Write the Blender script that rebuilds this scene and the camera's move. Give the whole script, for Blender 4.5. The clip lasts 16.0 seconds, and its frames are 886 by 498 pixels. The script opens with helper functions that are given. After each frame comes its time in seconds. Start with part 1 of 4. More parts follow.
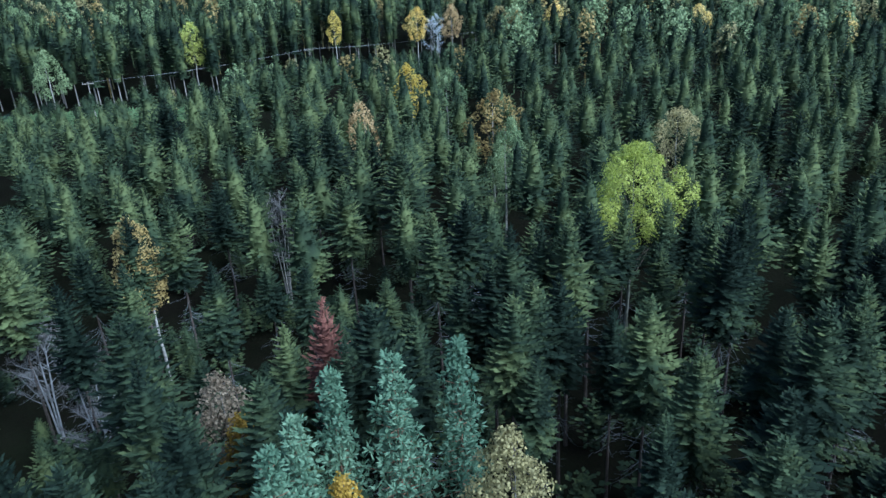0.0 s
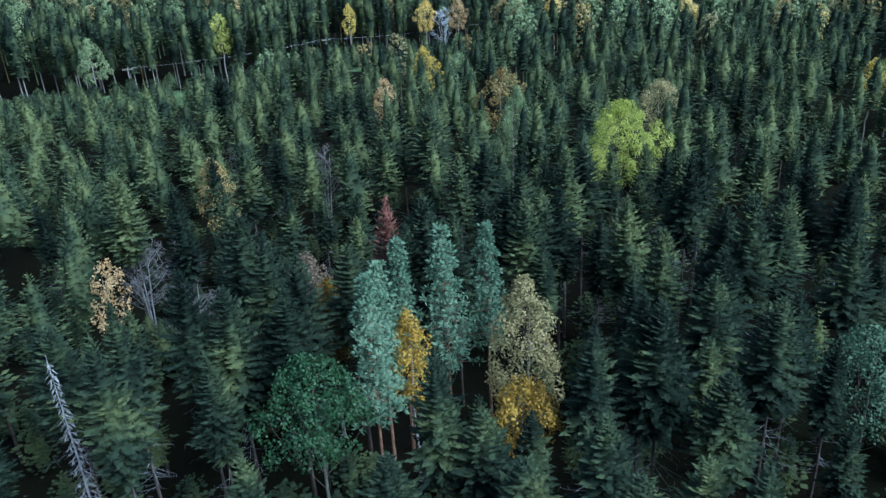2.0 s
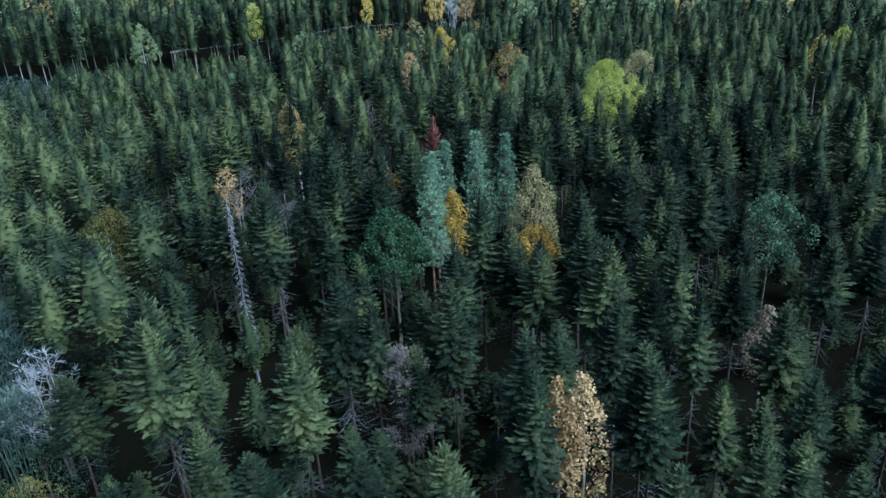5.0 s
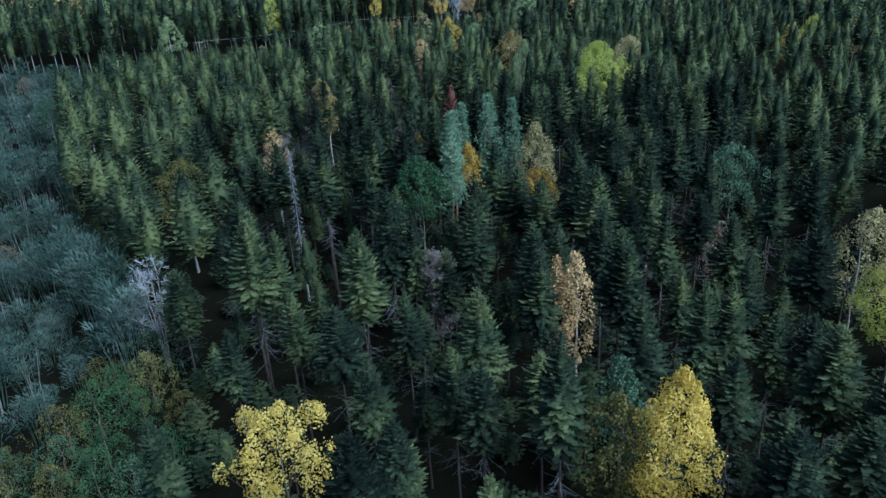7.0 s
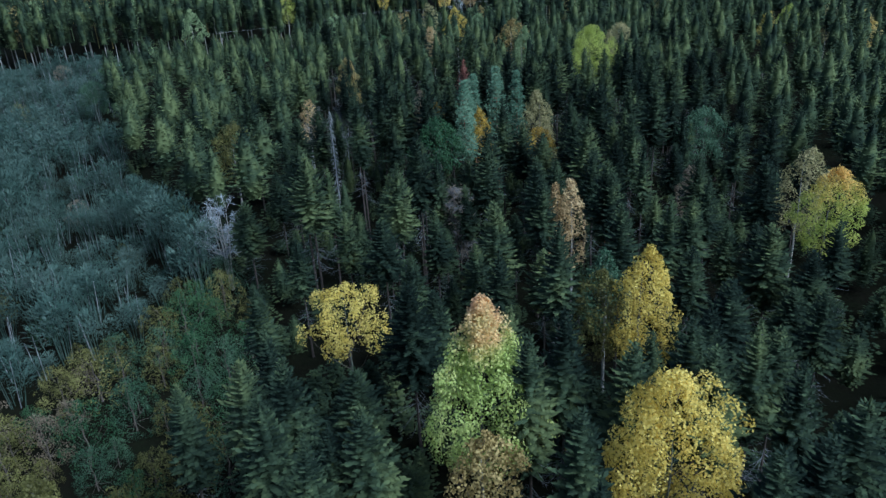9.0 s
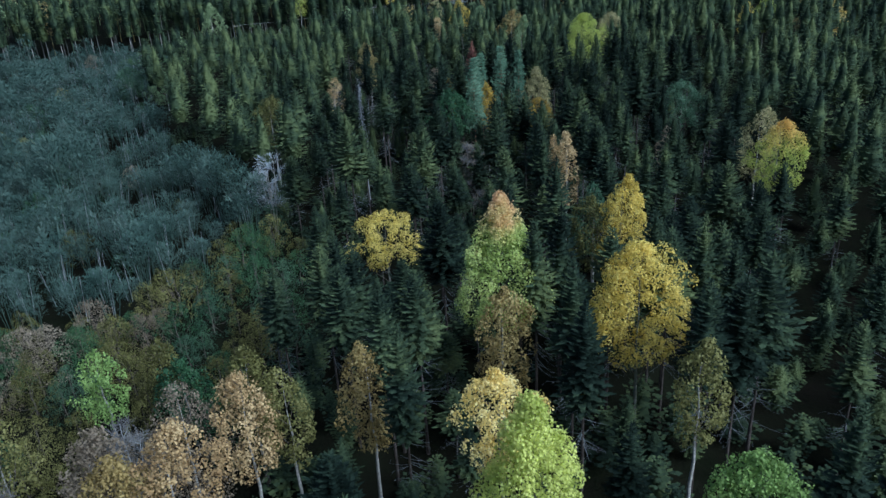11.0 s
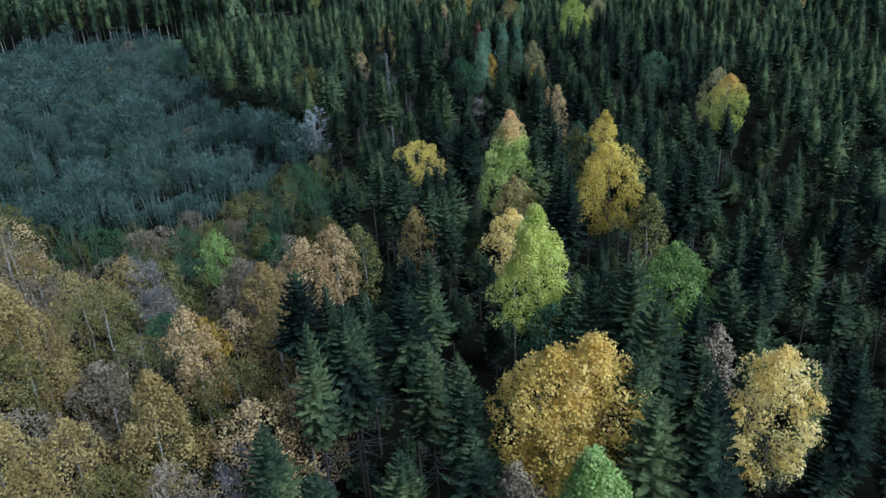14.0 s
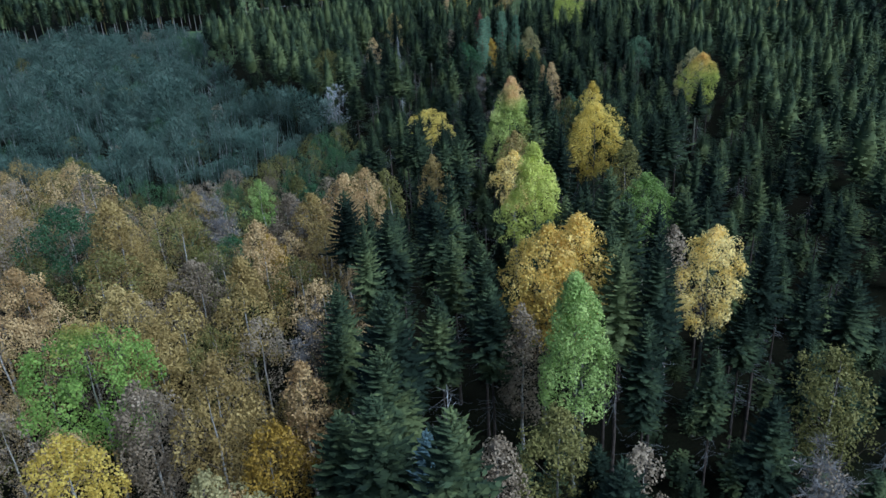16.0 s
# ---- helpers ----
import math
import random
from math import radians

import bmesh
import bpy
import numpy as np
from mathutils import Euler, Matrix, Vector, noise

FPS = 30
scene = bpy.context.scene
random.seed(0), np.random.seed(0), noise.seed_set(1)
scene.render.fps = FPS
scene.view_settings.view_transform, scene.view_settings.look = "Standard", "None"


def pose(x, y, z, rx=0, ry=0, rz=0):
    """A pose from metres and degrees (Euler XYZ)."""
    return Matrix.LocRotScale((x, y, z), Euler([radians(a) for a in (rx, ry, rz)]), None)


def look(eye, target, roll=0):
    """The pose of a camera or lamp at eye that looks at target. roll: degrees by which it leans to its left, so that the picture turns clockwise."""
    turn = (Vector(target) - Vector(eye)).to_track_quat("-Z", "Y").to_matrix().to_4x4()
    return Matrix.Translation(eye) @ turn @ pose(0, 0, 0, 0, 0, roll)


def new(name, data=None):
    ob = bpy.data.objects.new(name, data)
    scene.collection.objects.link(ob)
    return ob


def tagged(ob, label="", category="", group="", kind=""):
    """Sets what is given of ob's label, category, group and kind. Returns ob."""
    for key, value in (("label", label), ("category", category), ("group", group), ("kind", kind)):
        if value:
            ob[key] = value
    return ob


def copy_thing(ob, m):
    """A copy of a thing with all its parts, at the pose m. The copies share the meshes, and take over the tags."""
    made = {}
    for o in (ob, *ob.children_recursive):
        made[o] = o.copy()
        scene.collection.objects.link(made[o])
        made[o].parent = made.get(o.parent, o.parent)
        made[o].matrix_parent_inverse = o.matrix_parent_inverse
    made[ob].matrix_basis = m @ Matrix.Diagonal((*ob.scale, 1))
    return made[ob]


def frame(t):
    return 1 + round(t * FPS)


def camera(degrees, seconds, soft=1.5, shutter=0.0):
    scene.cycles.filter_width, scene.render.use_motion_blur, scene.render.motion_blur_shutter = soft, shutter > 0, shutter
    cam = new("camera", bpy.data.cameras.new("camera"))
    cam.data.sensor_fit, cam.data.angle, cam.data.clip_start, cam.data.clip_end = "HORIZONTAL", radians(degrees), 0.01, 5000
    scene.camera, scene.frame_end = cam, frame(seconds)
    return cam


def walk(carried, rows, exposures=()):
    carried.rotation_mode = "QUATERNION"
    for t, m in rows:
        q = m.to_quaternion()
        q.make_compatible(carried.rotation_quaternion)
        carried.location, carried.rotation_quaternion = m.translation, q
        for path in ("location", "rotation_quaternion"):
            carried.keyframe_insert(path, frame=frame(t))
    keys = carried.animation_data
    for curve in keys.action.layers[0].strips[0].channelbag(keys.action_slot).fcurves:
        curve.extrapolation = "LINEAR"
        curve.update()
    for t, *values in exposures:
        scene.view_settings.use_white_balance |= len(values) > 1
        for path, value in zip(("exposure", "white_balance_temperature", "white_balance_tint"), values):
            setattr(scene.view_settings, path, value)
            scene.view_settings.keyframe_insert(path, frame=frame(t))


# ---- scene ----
cam = camera(61.6, 16.0, soft=1.5)
EXPOSURE = 0.95
METRES, EYE, TILT, LEAN, TURN = 150.0, 45.0, -24.0, 3.0, 0.0
ROWS = [
    (0.0, 0.0, 0.0, 0.0, 0.0, 0.0, -0.0),
    (0.5, -0.0048, -0.0286, -0.0126, -0.06, -0.01, 0.01),
    (1.0, -0.0095, -0.0567, -0.0254, -0.09, 0.0, 0.04),
    (1.5, -0.0143, -0.0847, -0.0382, -0.14, 0.02, 0.08),
    (2.0, -0.019, -0.113, -0.0509, -0.14, 0.02, 0.11),
    (2.5, -0.0237, -0.1411, -0.0636, -0.18, 0.0, 0.15),
    (3.0, -0.0284, -0.1691, -0.0765, -0.2, 0.01, 0.17),
    (3.5, -0.033, -0.1973, -0.0891, -0.2, -0.0, 0.23),
    (4.0, -0.0377, -0.2256, -0.1016, -0.26, -0.0, 0.24),
    (6.5, -0.062, -0.3655, -0.1643, -0.51, 0.01, 0.38),
    (7.0, -0.0668, -0.3935, -0.1771, -0.58, 0.01, 0.43),
    (7.5, -0.0718, -0.4213, -0.1899, -0.63, 0.0, 0.45),
    (8.0, -0.0767, -0.4495, -0.2027, -0.65, -0.01, 0.52),
    (8.5, -0.0816, -0.4774, -0.2157, -0.71, -0.01, 0.54),
    (9.0, -0.0866, -0.5056, -0.2287, -0.77, -0.03, 0.58),
    (11.5, -0.1122, -0.6477, -0.2934, -1.08, -0.03, 0.84),
    (12.0, -0.1174, -0.6758, -0.3065, -1.18, -0.02, 0.85),
    (12.5, -0.1224, -0.7037, -0.3195, -1.26, -0.02, 0.88),
    (13.0, -0.1274, -0.7318, -0.3323, -1.34, -0.04, 0.91),
    (13.5, -0.1325, -0.7598, -0.345, -1.42, -0.05, 0.93),
    (14.0, -0.1376, -0.7879, -0.3577, -1.49, -0.08, 0.96),
    (14.5, -0.1428, -0.8158, -0.3707, -1.59, -0.09, 0.97),
    (15.0, -0.1478, -0.8435, -0.3836, -1.69, -0.1, 0.99),
    (15.5, -0.1529, -0.8711, -0.3964, -1.8, -0.12, 1.01),
    (16.0, -0.1578, -0.8986, -0.4094, -1.9, -0.13, 1.02),
]
walk(cam, [(t, pose(0, 0, EYE, TILT, LEAN, TURN) @ pose(METRES * x, METRES * y, METRES * z, 90 + pitch, roll, yaw)) for t, x, y, z, yaw, pitch, roll in ROWS], exposures=[(0.0, EXPOSURE + 0.15, 5180, 4), (4.0, EXPOSURE + 0.05, 5220, 4), (8.0, EXPOSURE - 0.29, 5250, 4), (16.0, EXPOSURE - 0.42, 5420, 5)])


def ground_z(x, y):
    """Height of the ground: a gentle slope with low swells."""
    return -0.0165 * x + 0.0175 * y + 0.5 * math.sin(x * 0.045 + 1.0) * math.sin(y * 0.037)


# ---- world and sun ----
SUN_AZ, SUN_EL = 126.0, 42.0
world = bpy.data.worlds.new("world")
scene.world = world
world.use_nodes = True
wt = world.node_tree
wt.nodes.clear()
sky = wt.nodes.new("ShaderNodeTexSky")
sky.sky_type = "NISHITA"
sky.sun_disc = False
sky.sun_elevation = radians(SUN_EL)
sky.sun_rotation = radians(SUN_AZ)
sky.dust_density = 2.0
sky.ozone_density = 1.5
bg = wt.nodes.new("ShaderNodeBackground")
bg.inputs["Strength"].default_value = 0.065
wout = wt.nodes.new("ShaderNodeOutputWorld")
wt.links.new(sky.outputs[0], bg.inputs[0])
wt.links.new(bg.outputs[0], wout.inputs[0])

sun = new("sun", bpy.data.lights.new("sun", "SUN"))
sun.data.energy = 3.2
sun.data.angle = radians(40)
sun.data.color = (0.95, 0.98, 1.0)
sun.matrix_world = look((60 * math.sin(radians(SUN_AZ)) * math.cos(radians(SUN_EL)),
                         60 * math.cos(radians(SUN_AZ)) * math.cos(radians(SUN_EL)),
                         120 + 60 * math.sin(radians(SUN_EL))), (0, 0, 120))


# ---- materials ----
def ramp_colours(nt, source, cols):
    ramp = nt.nodes.new("ShaderNodeValToRGB")
    els = ramp.color_ramp.elements
    while len(els) < len(cols):
        els.new(0.5)
    for i, c in enumerate(cols):
        els[i].position = i / (len(cols) - 1)
        els[i].color = (*c, 1)
    nt.links.new(source, ramp.inputs[0])
    return ramp.outputs[0]


def math_node(nt, op, a, b):
    n = nt.nodes.new("ShaderNodeMath")
    n.operation = op
    for i, v in enumerate((a, b)):
        if isinstance(v, (int, float)):
            n.inputs[i].default_value = v
        else:
            nt.links.new(v, n.inputs[i])
    return n.outputs[0]


def base_material(name):
    m = bpy.data.materials.new(name)
    m.use_nodes = True
    nt = m.node_tree
    return m, nt, nt.nodes["Principled BSDF"], nt.nodes["Material Output"]


def foliage(name, cols, rough=0.65, through_light=0.25, patch=0.25, top=None, gloss=0.2, single=0.36):
    """Needles or leaves: colour by tree, by patch of the crown and by single leaf; top: colour towards which the crown's top has turned."""
    m, nt, bsdf, out = base_material(name)
    info = nt.nodes.new("ShaderNodeObjectInfo")
    geo = nt.nodes.new("ShaderNodeNewGeometry")
    tex = nt.nodes.new("ShaderNodeTexNoise")
    tex.inputs["Scale"].default_value = patch
    tex.inputs["Detail"].default_value = 2.0
    nt.links.new(geo.outputs["Position"], tex.inputs["Vector"])
    a = math_node(nt, "MULTIPLY", info.outputs["Random"], 0.58)
    b = math_node(nt, "MULTIPLY", geo.outputs["Random Per Island"], single)
    c = math_node(nt, "MULTIPLY", math_node(nt, "SUBTRACT", tex.outputs["Fac"], 0.5), 2.0)
    f = math_node(nt, "ADD", math_node(nt, "ADD", a, b), math_node(nt, "ADD", c, 0.21 - 0.5 * single))
    col = ramp_colours(nt, f, cols)
    if top:
        tc = nt.nodes.new("ShaderNodeTexCoord")
        sep = nt.nodes.new("ShaderNodeSeparateXYZ")
        nt.links.new(tc.outputs["Object"], sep.inputs[0])
        t = math_node(nt, "ADD", math_node(nt, "MULTIPLY", math_node(nt, "SUBTRACT", sep.outputs[2], top[1]), top[2]),
                      math_node(nt, "MULTIPLY", math_node(nt, "SUBTRACT", tex.outputs["Fac"], 0.5), 1.5))
        mix = nt.nodes.new("ShaderNodeMix")
        mix.data_type = "RGBA"
        mix.clamp_factor = True
        nt.links.new(t, mix.inputs[0])
        nt.links.new(col, mix.inputs[6])
        mix.inputs[7].default_value = (*top[0], 1)
        col = mix.outputs[2]
    nt.links.new(col, bsdf.inputs["Base Color"])
    bsdf.inputs["Roughness"].default_value = rough
    bsdf.inputs["Specular IOR Level"].default_value = gloss
    tr = nt.nodes.new("ShaderNodeBsdfTranslucent")
    nt.links.new(col, tr.inputs[0])
    ms = nt.nodes.new("ShaderNodeMixShader")
    ms.inputs[0].default_value = through_light
    nt.links.new(bsdf.outputs[0], ms.inputs[1])
    nt.links.new(tr.outputs[0], ms.inputs[2])
    nt.links.new(ms.outputs[0], out.inputs[0])
    return m


def bark(name, c1, c2, scale=6.0, stretch=0.25, bump=0.5):
    """Bark, dead wood: streaks along the stem, with relief."""
    m, nt, bsdf, out = base_material(name)
    tc = nt.nodes.new("ShaderNodeTexCoord")
    mp = nt.nodes.new("ShaderNodeMapping")
    mp.inputs["Scale"].default_value = (1, 1, stretch)
    nt.links.new(tc.outputs["Object"], mp.inputs[0])
    tex = nt.nodes.new("ShaderNodeTexNoise")
    tex.inputs["Scale"].default_value = scale
    tex.inputs["Detail"].default_value = 6
    nt.links.new(mp.outputs[0], tex.inputs["Vector"])
    nt.links.new(ramp_colours(nt, tex.outputs["Fac"], [c1, c1, c2, c2]), bsdf.inputs["Base Color"])
    bp = nt.nodes.new("ShaderNodeBump")
    bp.inputs["Strength"].default_value = bump
    bp.inputs["Distance"].default_value = 0.03
    nt.links.new(tex.outputs["Fac"], bp.inputs["Height"])
    nt.links.new(bp.outputs[0], bsdf.inputs["Normal"])
    bsdf.inputs["Roughness"].default_value = 0.85
    bsdf.inputs["Specular IOR Level"].default_value = 0.1
    return m


SPRUCE = foliage("spruce_needles", [(0.007, 0.013, 0.010), (0.019, 0.032, 0.023), (0.047, 0.071, 0.039), (0.105, 0.136, 0.060)], 0.7, 0.03, gloss=0.06, single=0.24)
SPRUCE_RED = foliage("withered_needles", [(0.14, 0.06, 0.045), (0.22, 0.10, 0.08), (0.26, 0.13, 0.10)], 0.8, 0.1)
SPRUCE_BLUE = foliage("blue_needles", [(0.063, 0.108, 0.126), (0.099, 0.162, 0.180), (0.135, 0.207, 0.225)], 0.7, 0.1)
PINE = foliage("pine_needles", [(0.059, 0.117, 0.077), (0.099, 0.180, 0.117), (0.162, 0.261, 0.171)], 0.6, 0.15)
LEAF = {
    "yellow": foliage("yellow_leaves", [(0.48, 0.36, 0.07), (0.69, 0.55, 0.13), (0.84, 0.71, 0.22)], 0.55, 0.50, 0.5),
    "gold": foliage("golden_leaves", [(0.66, 0.49, 0.13), (0.88, 0.69, 0.23), (0.92, 0.80, 0.40)], 0.55, 0.50, 0.5),
    "amber": foliage("amber_leaves", [(0.18, 0.115, 0.02), (0.32, 0.21, 0.035), (0.44, 0.31, 0.06)], 0.6, 0.25, 0.5),
    "lime": foliage("yellow_green_leaves", [(0.31, 0.37, 0.08), (0.50, 0.56, 0.14), (0.70, 0.74, 0.23)], 0.55, 0.50, 0.4),
    "fresh": foliage("pale_fresh_leaves", [(0.20, 0.30, 0.09), (0.33, 0.46, 0.15), (0.50, 0.63, 0.24)], 0.55, 0.45, 0.5),
    "green": foliage("green_leaves", [(0.14, 0.22, 0.06), (0.23, 0.35, 0.10), (0.36, 0.50, 0.16)], 0.5, 0.3, 0.4),
    "dark": foliage("dark_green_leaves", [(0.023, 0.063, 0.032), (0.041, 0.099, 0.045), (0.072, 0.144, 0.063)], 0.45, 0.2, 0.5),
    "teal": foliage("grey_green_leaves", [(0.04, 0.085, 0.05), (0.065, 0.125, 0.075), (0.10, 0.17, 0.10)], 0.55, 0.2, 0.5),
    "olive": foliage("olive_leaves", [(0.076, 0.076, 0.025), (0.136, 0.136, 0.043), (0.221, 0.212, 0.076)], 0.6, 0.25, 0.5),
    "tan": foliage("tan_leaves", [(0.185, 0.134, 0.050), (0.311, 0.235, 0.088), (0.437, 0.353, 0.151)], 0.65, 0.25, 0.4),
    "peach": foliage("peach_leaves", [(0.289, 0.187, 0.085), (0.442, 0.315, 0.153), (0.578, 0.442, 0.238)], 0.65, 0.25, 0.4),
    "brown": foliage("brown_leaves", [(0.136, 0.108, 0.076), (0.216, 0.176, 0.128), (0.312, 0.264, 0.200)], 0.7, 0.2, 0.5),
    "cream": foliage("cream_leaves", [(0.184, 0.175, 0.083), (0.331, 0.304, 0.147), (0.478, 0.423, 0.221)], 0.6, 0.25, 0.5),
    "pale": foliage("pale_green_leaves", [(0.11, 0.17, 0.09), (0.20, 0.28, 0.14), (0.30, 0.38, 0.20)], 0.6, 0.25, 0.4),
    "pink_top": foliage("turning_leaves", [(0.28, 0.36, 0.09), (0.45, 0.55, 0.17), (0.64, 0.68, 0.26)], 0.55, 0.50, 0.4, ((0.86, 0.54, 0.32), 20.2, 0.25)),
    "gold_top": foliage("half_turned_leaves", [(0.207, 0.287, 0.069), (0.368, 0.437, 0.103), (0.552, 0.575, 0.149)], 0.55, 0.50, 0.4, ((0.74, 0.50, 0.15), 15.5, 0.25)),
    "red_top": foliage("red_tipped_leaves", [(0.195, 0.325, 0.078), (0.312, 0.468, 0.117), (0.468, 0.624, 0.169)], 0.55, 0.50, 0.4, ((0.50, 0.16, 0.07), 17.4, 0.30)),
}
TWIG = foliage("grey_twigs", [(0.08, 0.08, 0.085), (0.13, 0.13, 0.135), (0.20, 0.20, 0.205)], 0.8, 0.05, 0.5)
TWIG_WHITE = foliage("pale_twigs", [(0.28, 0.32, 0.36), (0.38, 0.43, 0.47), (0.5, 0.54, 0.57)], 0.8, 0.05, 0.5)
BRUSH = foliage("willow_brush", [(0.026, 0.055, 0.045), (0.045, 0.084, 0.069), (0.069, 0.114, 0.095), (0.099, 0.144, 0.122)], 0.75, 0.15, 0.22)
BARK = bark("spruce_bark", (0.035, 0.030, 0.027), (0.10, 0.085, 0.078))
BARK_GREY = bark("dead_grey_wood", (0.18, 0.19, 0.21), (0.36, 0.38, 0.40))
BARK_DEAD = bark("dead_bough_wood", (0.10, 0.11, 0.12), (0.22, 0.24, 0.26))
BARK_PALE = bark("birch_bark", (0.20, 0.20, 0.19), (0.45, 0.44, 0.42), 3.0, 2.0, 0.2)
BARK_ASPEN = bark("aspen_bark", (0.09, 0.10, 0.08), (0.22, 0.23, 0.20))
BARK_LIMB = bark("limb_bark", (0.06, 0.05, 0.045), (0.17, 0.15, 0.13))
BARK_PINE = bark("pine_bark", (0.12, 0.07, 0.05), (0.30, 0.19, 0.13))
WOOD_POLE = bark("weathered_pole_wood", (0.16, 0.15, 0.14), (0.34, 0.33, 0.31))


# ---- mesh helpers ----
def mesh_of(name, verts, faces, material):
    """A mesh from an (n, 3) array and an (m, 4) array of quads."""
    verts = np.asarray(verts, dtype=np.float32).reshape(-1, 3)
    faces = np.asarray(faces, dtype=np.int32).reshape(-1, 4)
    me = bpy.data.meshes.new(name)
    me.vertices.add(len(verts))
    me.vertices.foreach_set("co", verts.ravel())
    me.loops.add(faces.size)
    me.loops.foreach_set("vertex_index", faces.ravel())
    me.polygons.add(len(faces))
    me.polygons.foreach_set("loop_start", np.arange(0, faces.size, 4, dtype=np.int32))
    me.polygons.foreach_set("loop_total", np.full(len(faces), 4, dtype=np.int32))
    me.update(calc_edges=True)
    me.materials.append(material)
    return me


def child(name, me, parent, label=""):
    ob = new(name, me)
    ob.parent = parent
    if name in ("limb_frame", "dead_bough_layer", "twig_mass", "leaf_mass", "bare_crown_frame"):
        tagged(ob, kind="stuff")
    return tagged(ob, label)


class Quads:
    """Collects kites and tubes, all as quads."""

    def __init__(self):
        self.v, self.f = [], []

    def kite(self, base, way, length, width, side, drop=0.0):
        """A pointed flake from base along way."""
        b = Vector(base)
        w = Vector(way) * length
        s = Vector(side) * (width * 0.5)
        n = len(self.v)
        mid = b + w * 0.45
        tip = b + w
        tip.z -= drop
        self.v += [b, mid + s, tip, mid - s]
        self.f.append((n, n + 1, n + 2, n + 3))

    def tube(self, pts, radii, sides=6):
        n0 = len(self.v)
        for i, p in enumerate(pts):
            a = pts[max(i - 1, 0)]
            b = pts[min(i + 1, len(pts) - 1)]
            d = (Vector(b) - Vector(a)).normalized()
            u = d.orthogonal().normalized()
            w = d.cross(u)
            for k in range(sides):
                t = 2 * math.pi * k / sides
                self.v.append(Vector(p) + radii[i] * (u * math.cos(t) + w * math.sin(t)))
        for i in range(len(pts) - 1):
            for k in range(sides):
                a = n0 + i * sides + k
                b = n0 + i * sides + (k + 1) % sides
                self.f.append((a, b, b + sides, a + sides))

    def arrays(self):
        return np.array([tuple(p) for p in self.v], dtype=np.float32), np.array(self.f, dtype=np.int32)

    def mesh(self, name, material):
        v, f = self.arrays()
        return mesh_of(name, v, f, material)


# ---- spruce ----
def fir_crown(rng, height=20.0, base=0.32, radius=2.4, step=0.42, per=9, sprays=6, width=1.0, ragged=0.2):
    """Whorls of boughs round a closed core added to block light; each bough carries flat sprays left and right and
    turns up at its tip.
    """
    q = Quads()
    full = height * (1 - base)

    def spread_at(drop):
        return radius * min(1.0, drop / 6.5) ** 0.8 * (1.0 if drop < 6.5 else 1.0 - 0.35 * (drop - 6.5) / max(1.0, full - 6.5))

    rings = 8 if sprays > 2 else 3
    for i in range(rings):
        drop = 0.9 + (full - 0.9) * (1 - i / (rings - 1))
        for k in range(6):
            az = 1.047 * (k + 0.5 * (i % 2))
            rc = spread_at(drop) * (0.12 if sprays < 3 else 0.08 if i == rings - 1 else 0.36 if sprays > 4 else 0.55) * rng.uniform(0.75, 1.2)
            q.v.append(Vector((rc * math.cos(az), rc * math.sin(az), height - drop - 0.3 * rc)))
    for i in range(rings - 1):
        for k in range(6):
            q.f.append((i * 6 + k, i * 6 + (k + 1) % 6, i * 6 + 6 + (k + 1) % 6, i * 6 + 6 + k))
    drop = full
    while drop > 0.45:
        u = drop / full
        r0 = spread_at(drop)
        n = max(4, min(per, int(4 + r0 * 2.6)))
        turn = rng.uniform(0, 6.28)
        for k in range(n):
            az = turn + 6.283 * k / n + rng.uniform(-0.28, 0.28)
            d = Vector((math.cos(az), math.sin(az), 0))
            sd = Vector((-d.y, d.x, 0))
            r = r0 * rng.uniform(1 - ragged, 1 + 0.5 * ragged) * (1.22 if rng.random() < 0.12 else 1.0)
            rise = 0.72 - 1.12 * min(1.0, drop / 6.5) + rng.uniform(-0.10, 0.10)
            bend = 0.30 * min(1.0, drop / 4.0)
            foot = Vector((0, 0, height - drop + rng.uniform(-0.3, 0.3) * step))
            m = sprays if r > 0.75 else max(1, (sprays + 1) // 2)
            for j in range(m):
                t = 1.0 if m == 1 else 0.42 + 0.58 * j / (m - 1)
                ln = (0.22 + 0.26 * r * (1.25 - 0.5 * t)) * rng.uniform(0.8, 1.2) * (1.0 if sprays > 3 else 1.25 if sprays > 1 else 1.8)
                swing = 0.0 if j == m - 1 else (0.75 if j % 2 else -0.75) * rng.uniform(0.6, 1.2)
                along = (d + Vector((0, 0, rise + 2 * bend * t))).normalized()
                way = (along * math.cos(swing) + sd * math.sin(swing) + Vector((0, 0, rng.uniform(-0.18, 0.02)))).normalized()
                at = foot + d * (r * t) + Vector((0, 0, r * (rise * t + bend * t * t)))
                side = (way.cross(Vector((0, 0, 1))).normalized() + Vector((0, 0, rng.uniform(-0.45, 0.45)))).normalized()
                q.kite(at - way * (ln * 0.75), way, ln, ln * 0.46 * width, side)
        drop -= step * (0.5 + 0.5 * min(1.0, drop / 4.0)) * rng.uniform(0.85, 1.15)
    for k in range(3):
        az = 2.1 * k
        q.kite((0, 0, height - 0.9), Vector((0.08 * math.cos(az), 0.08 * math.sin(az), 1)).normalized(), 0.95, 0.11, (math.sin(az), -math.cos(az), 0))
    return q


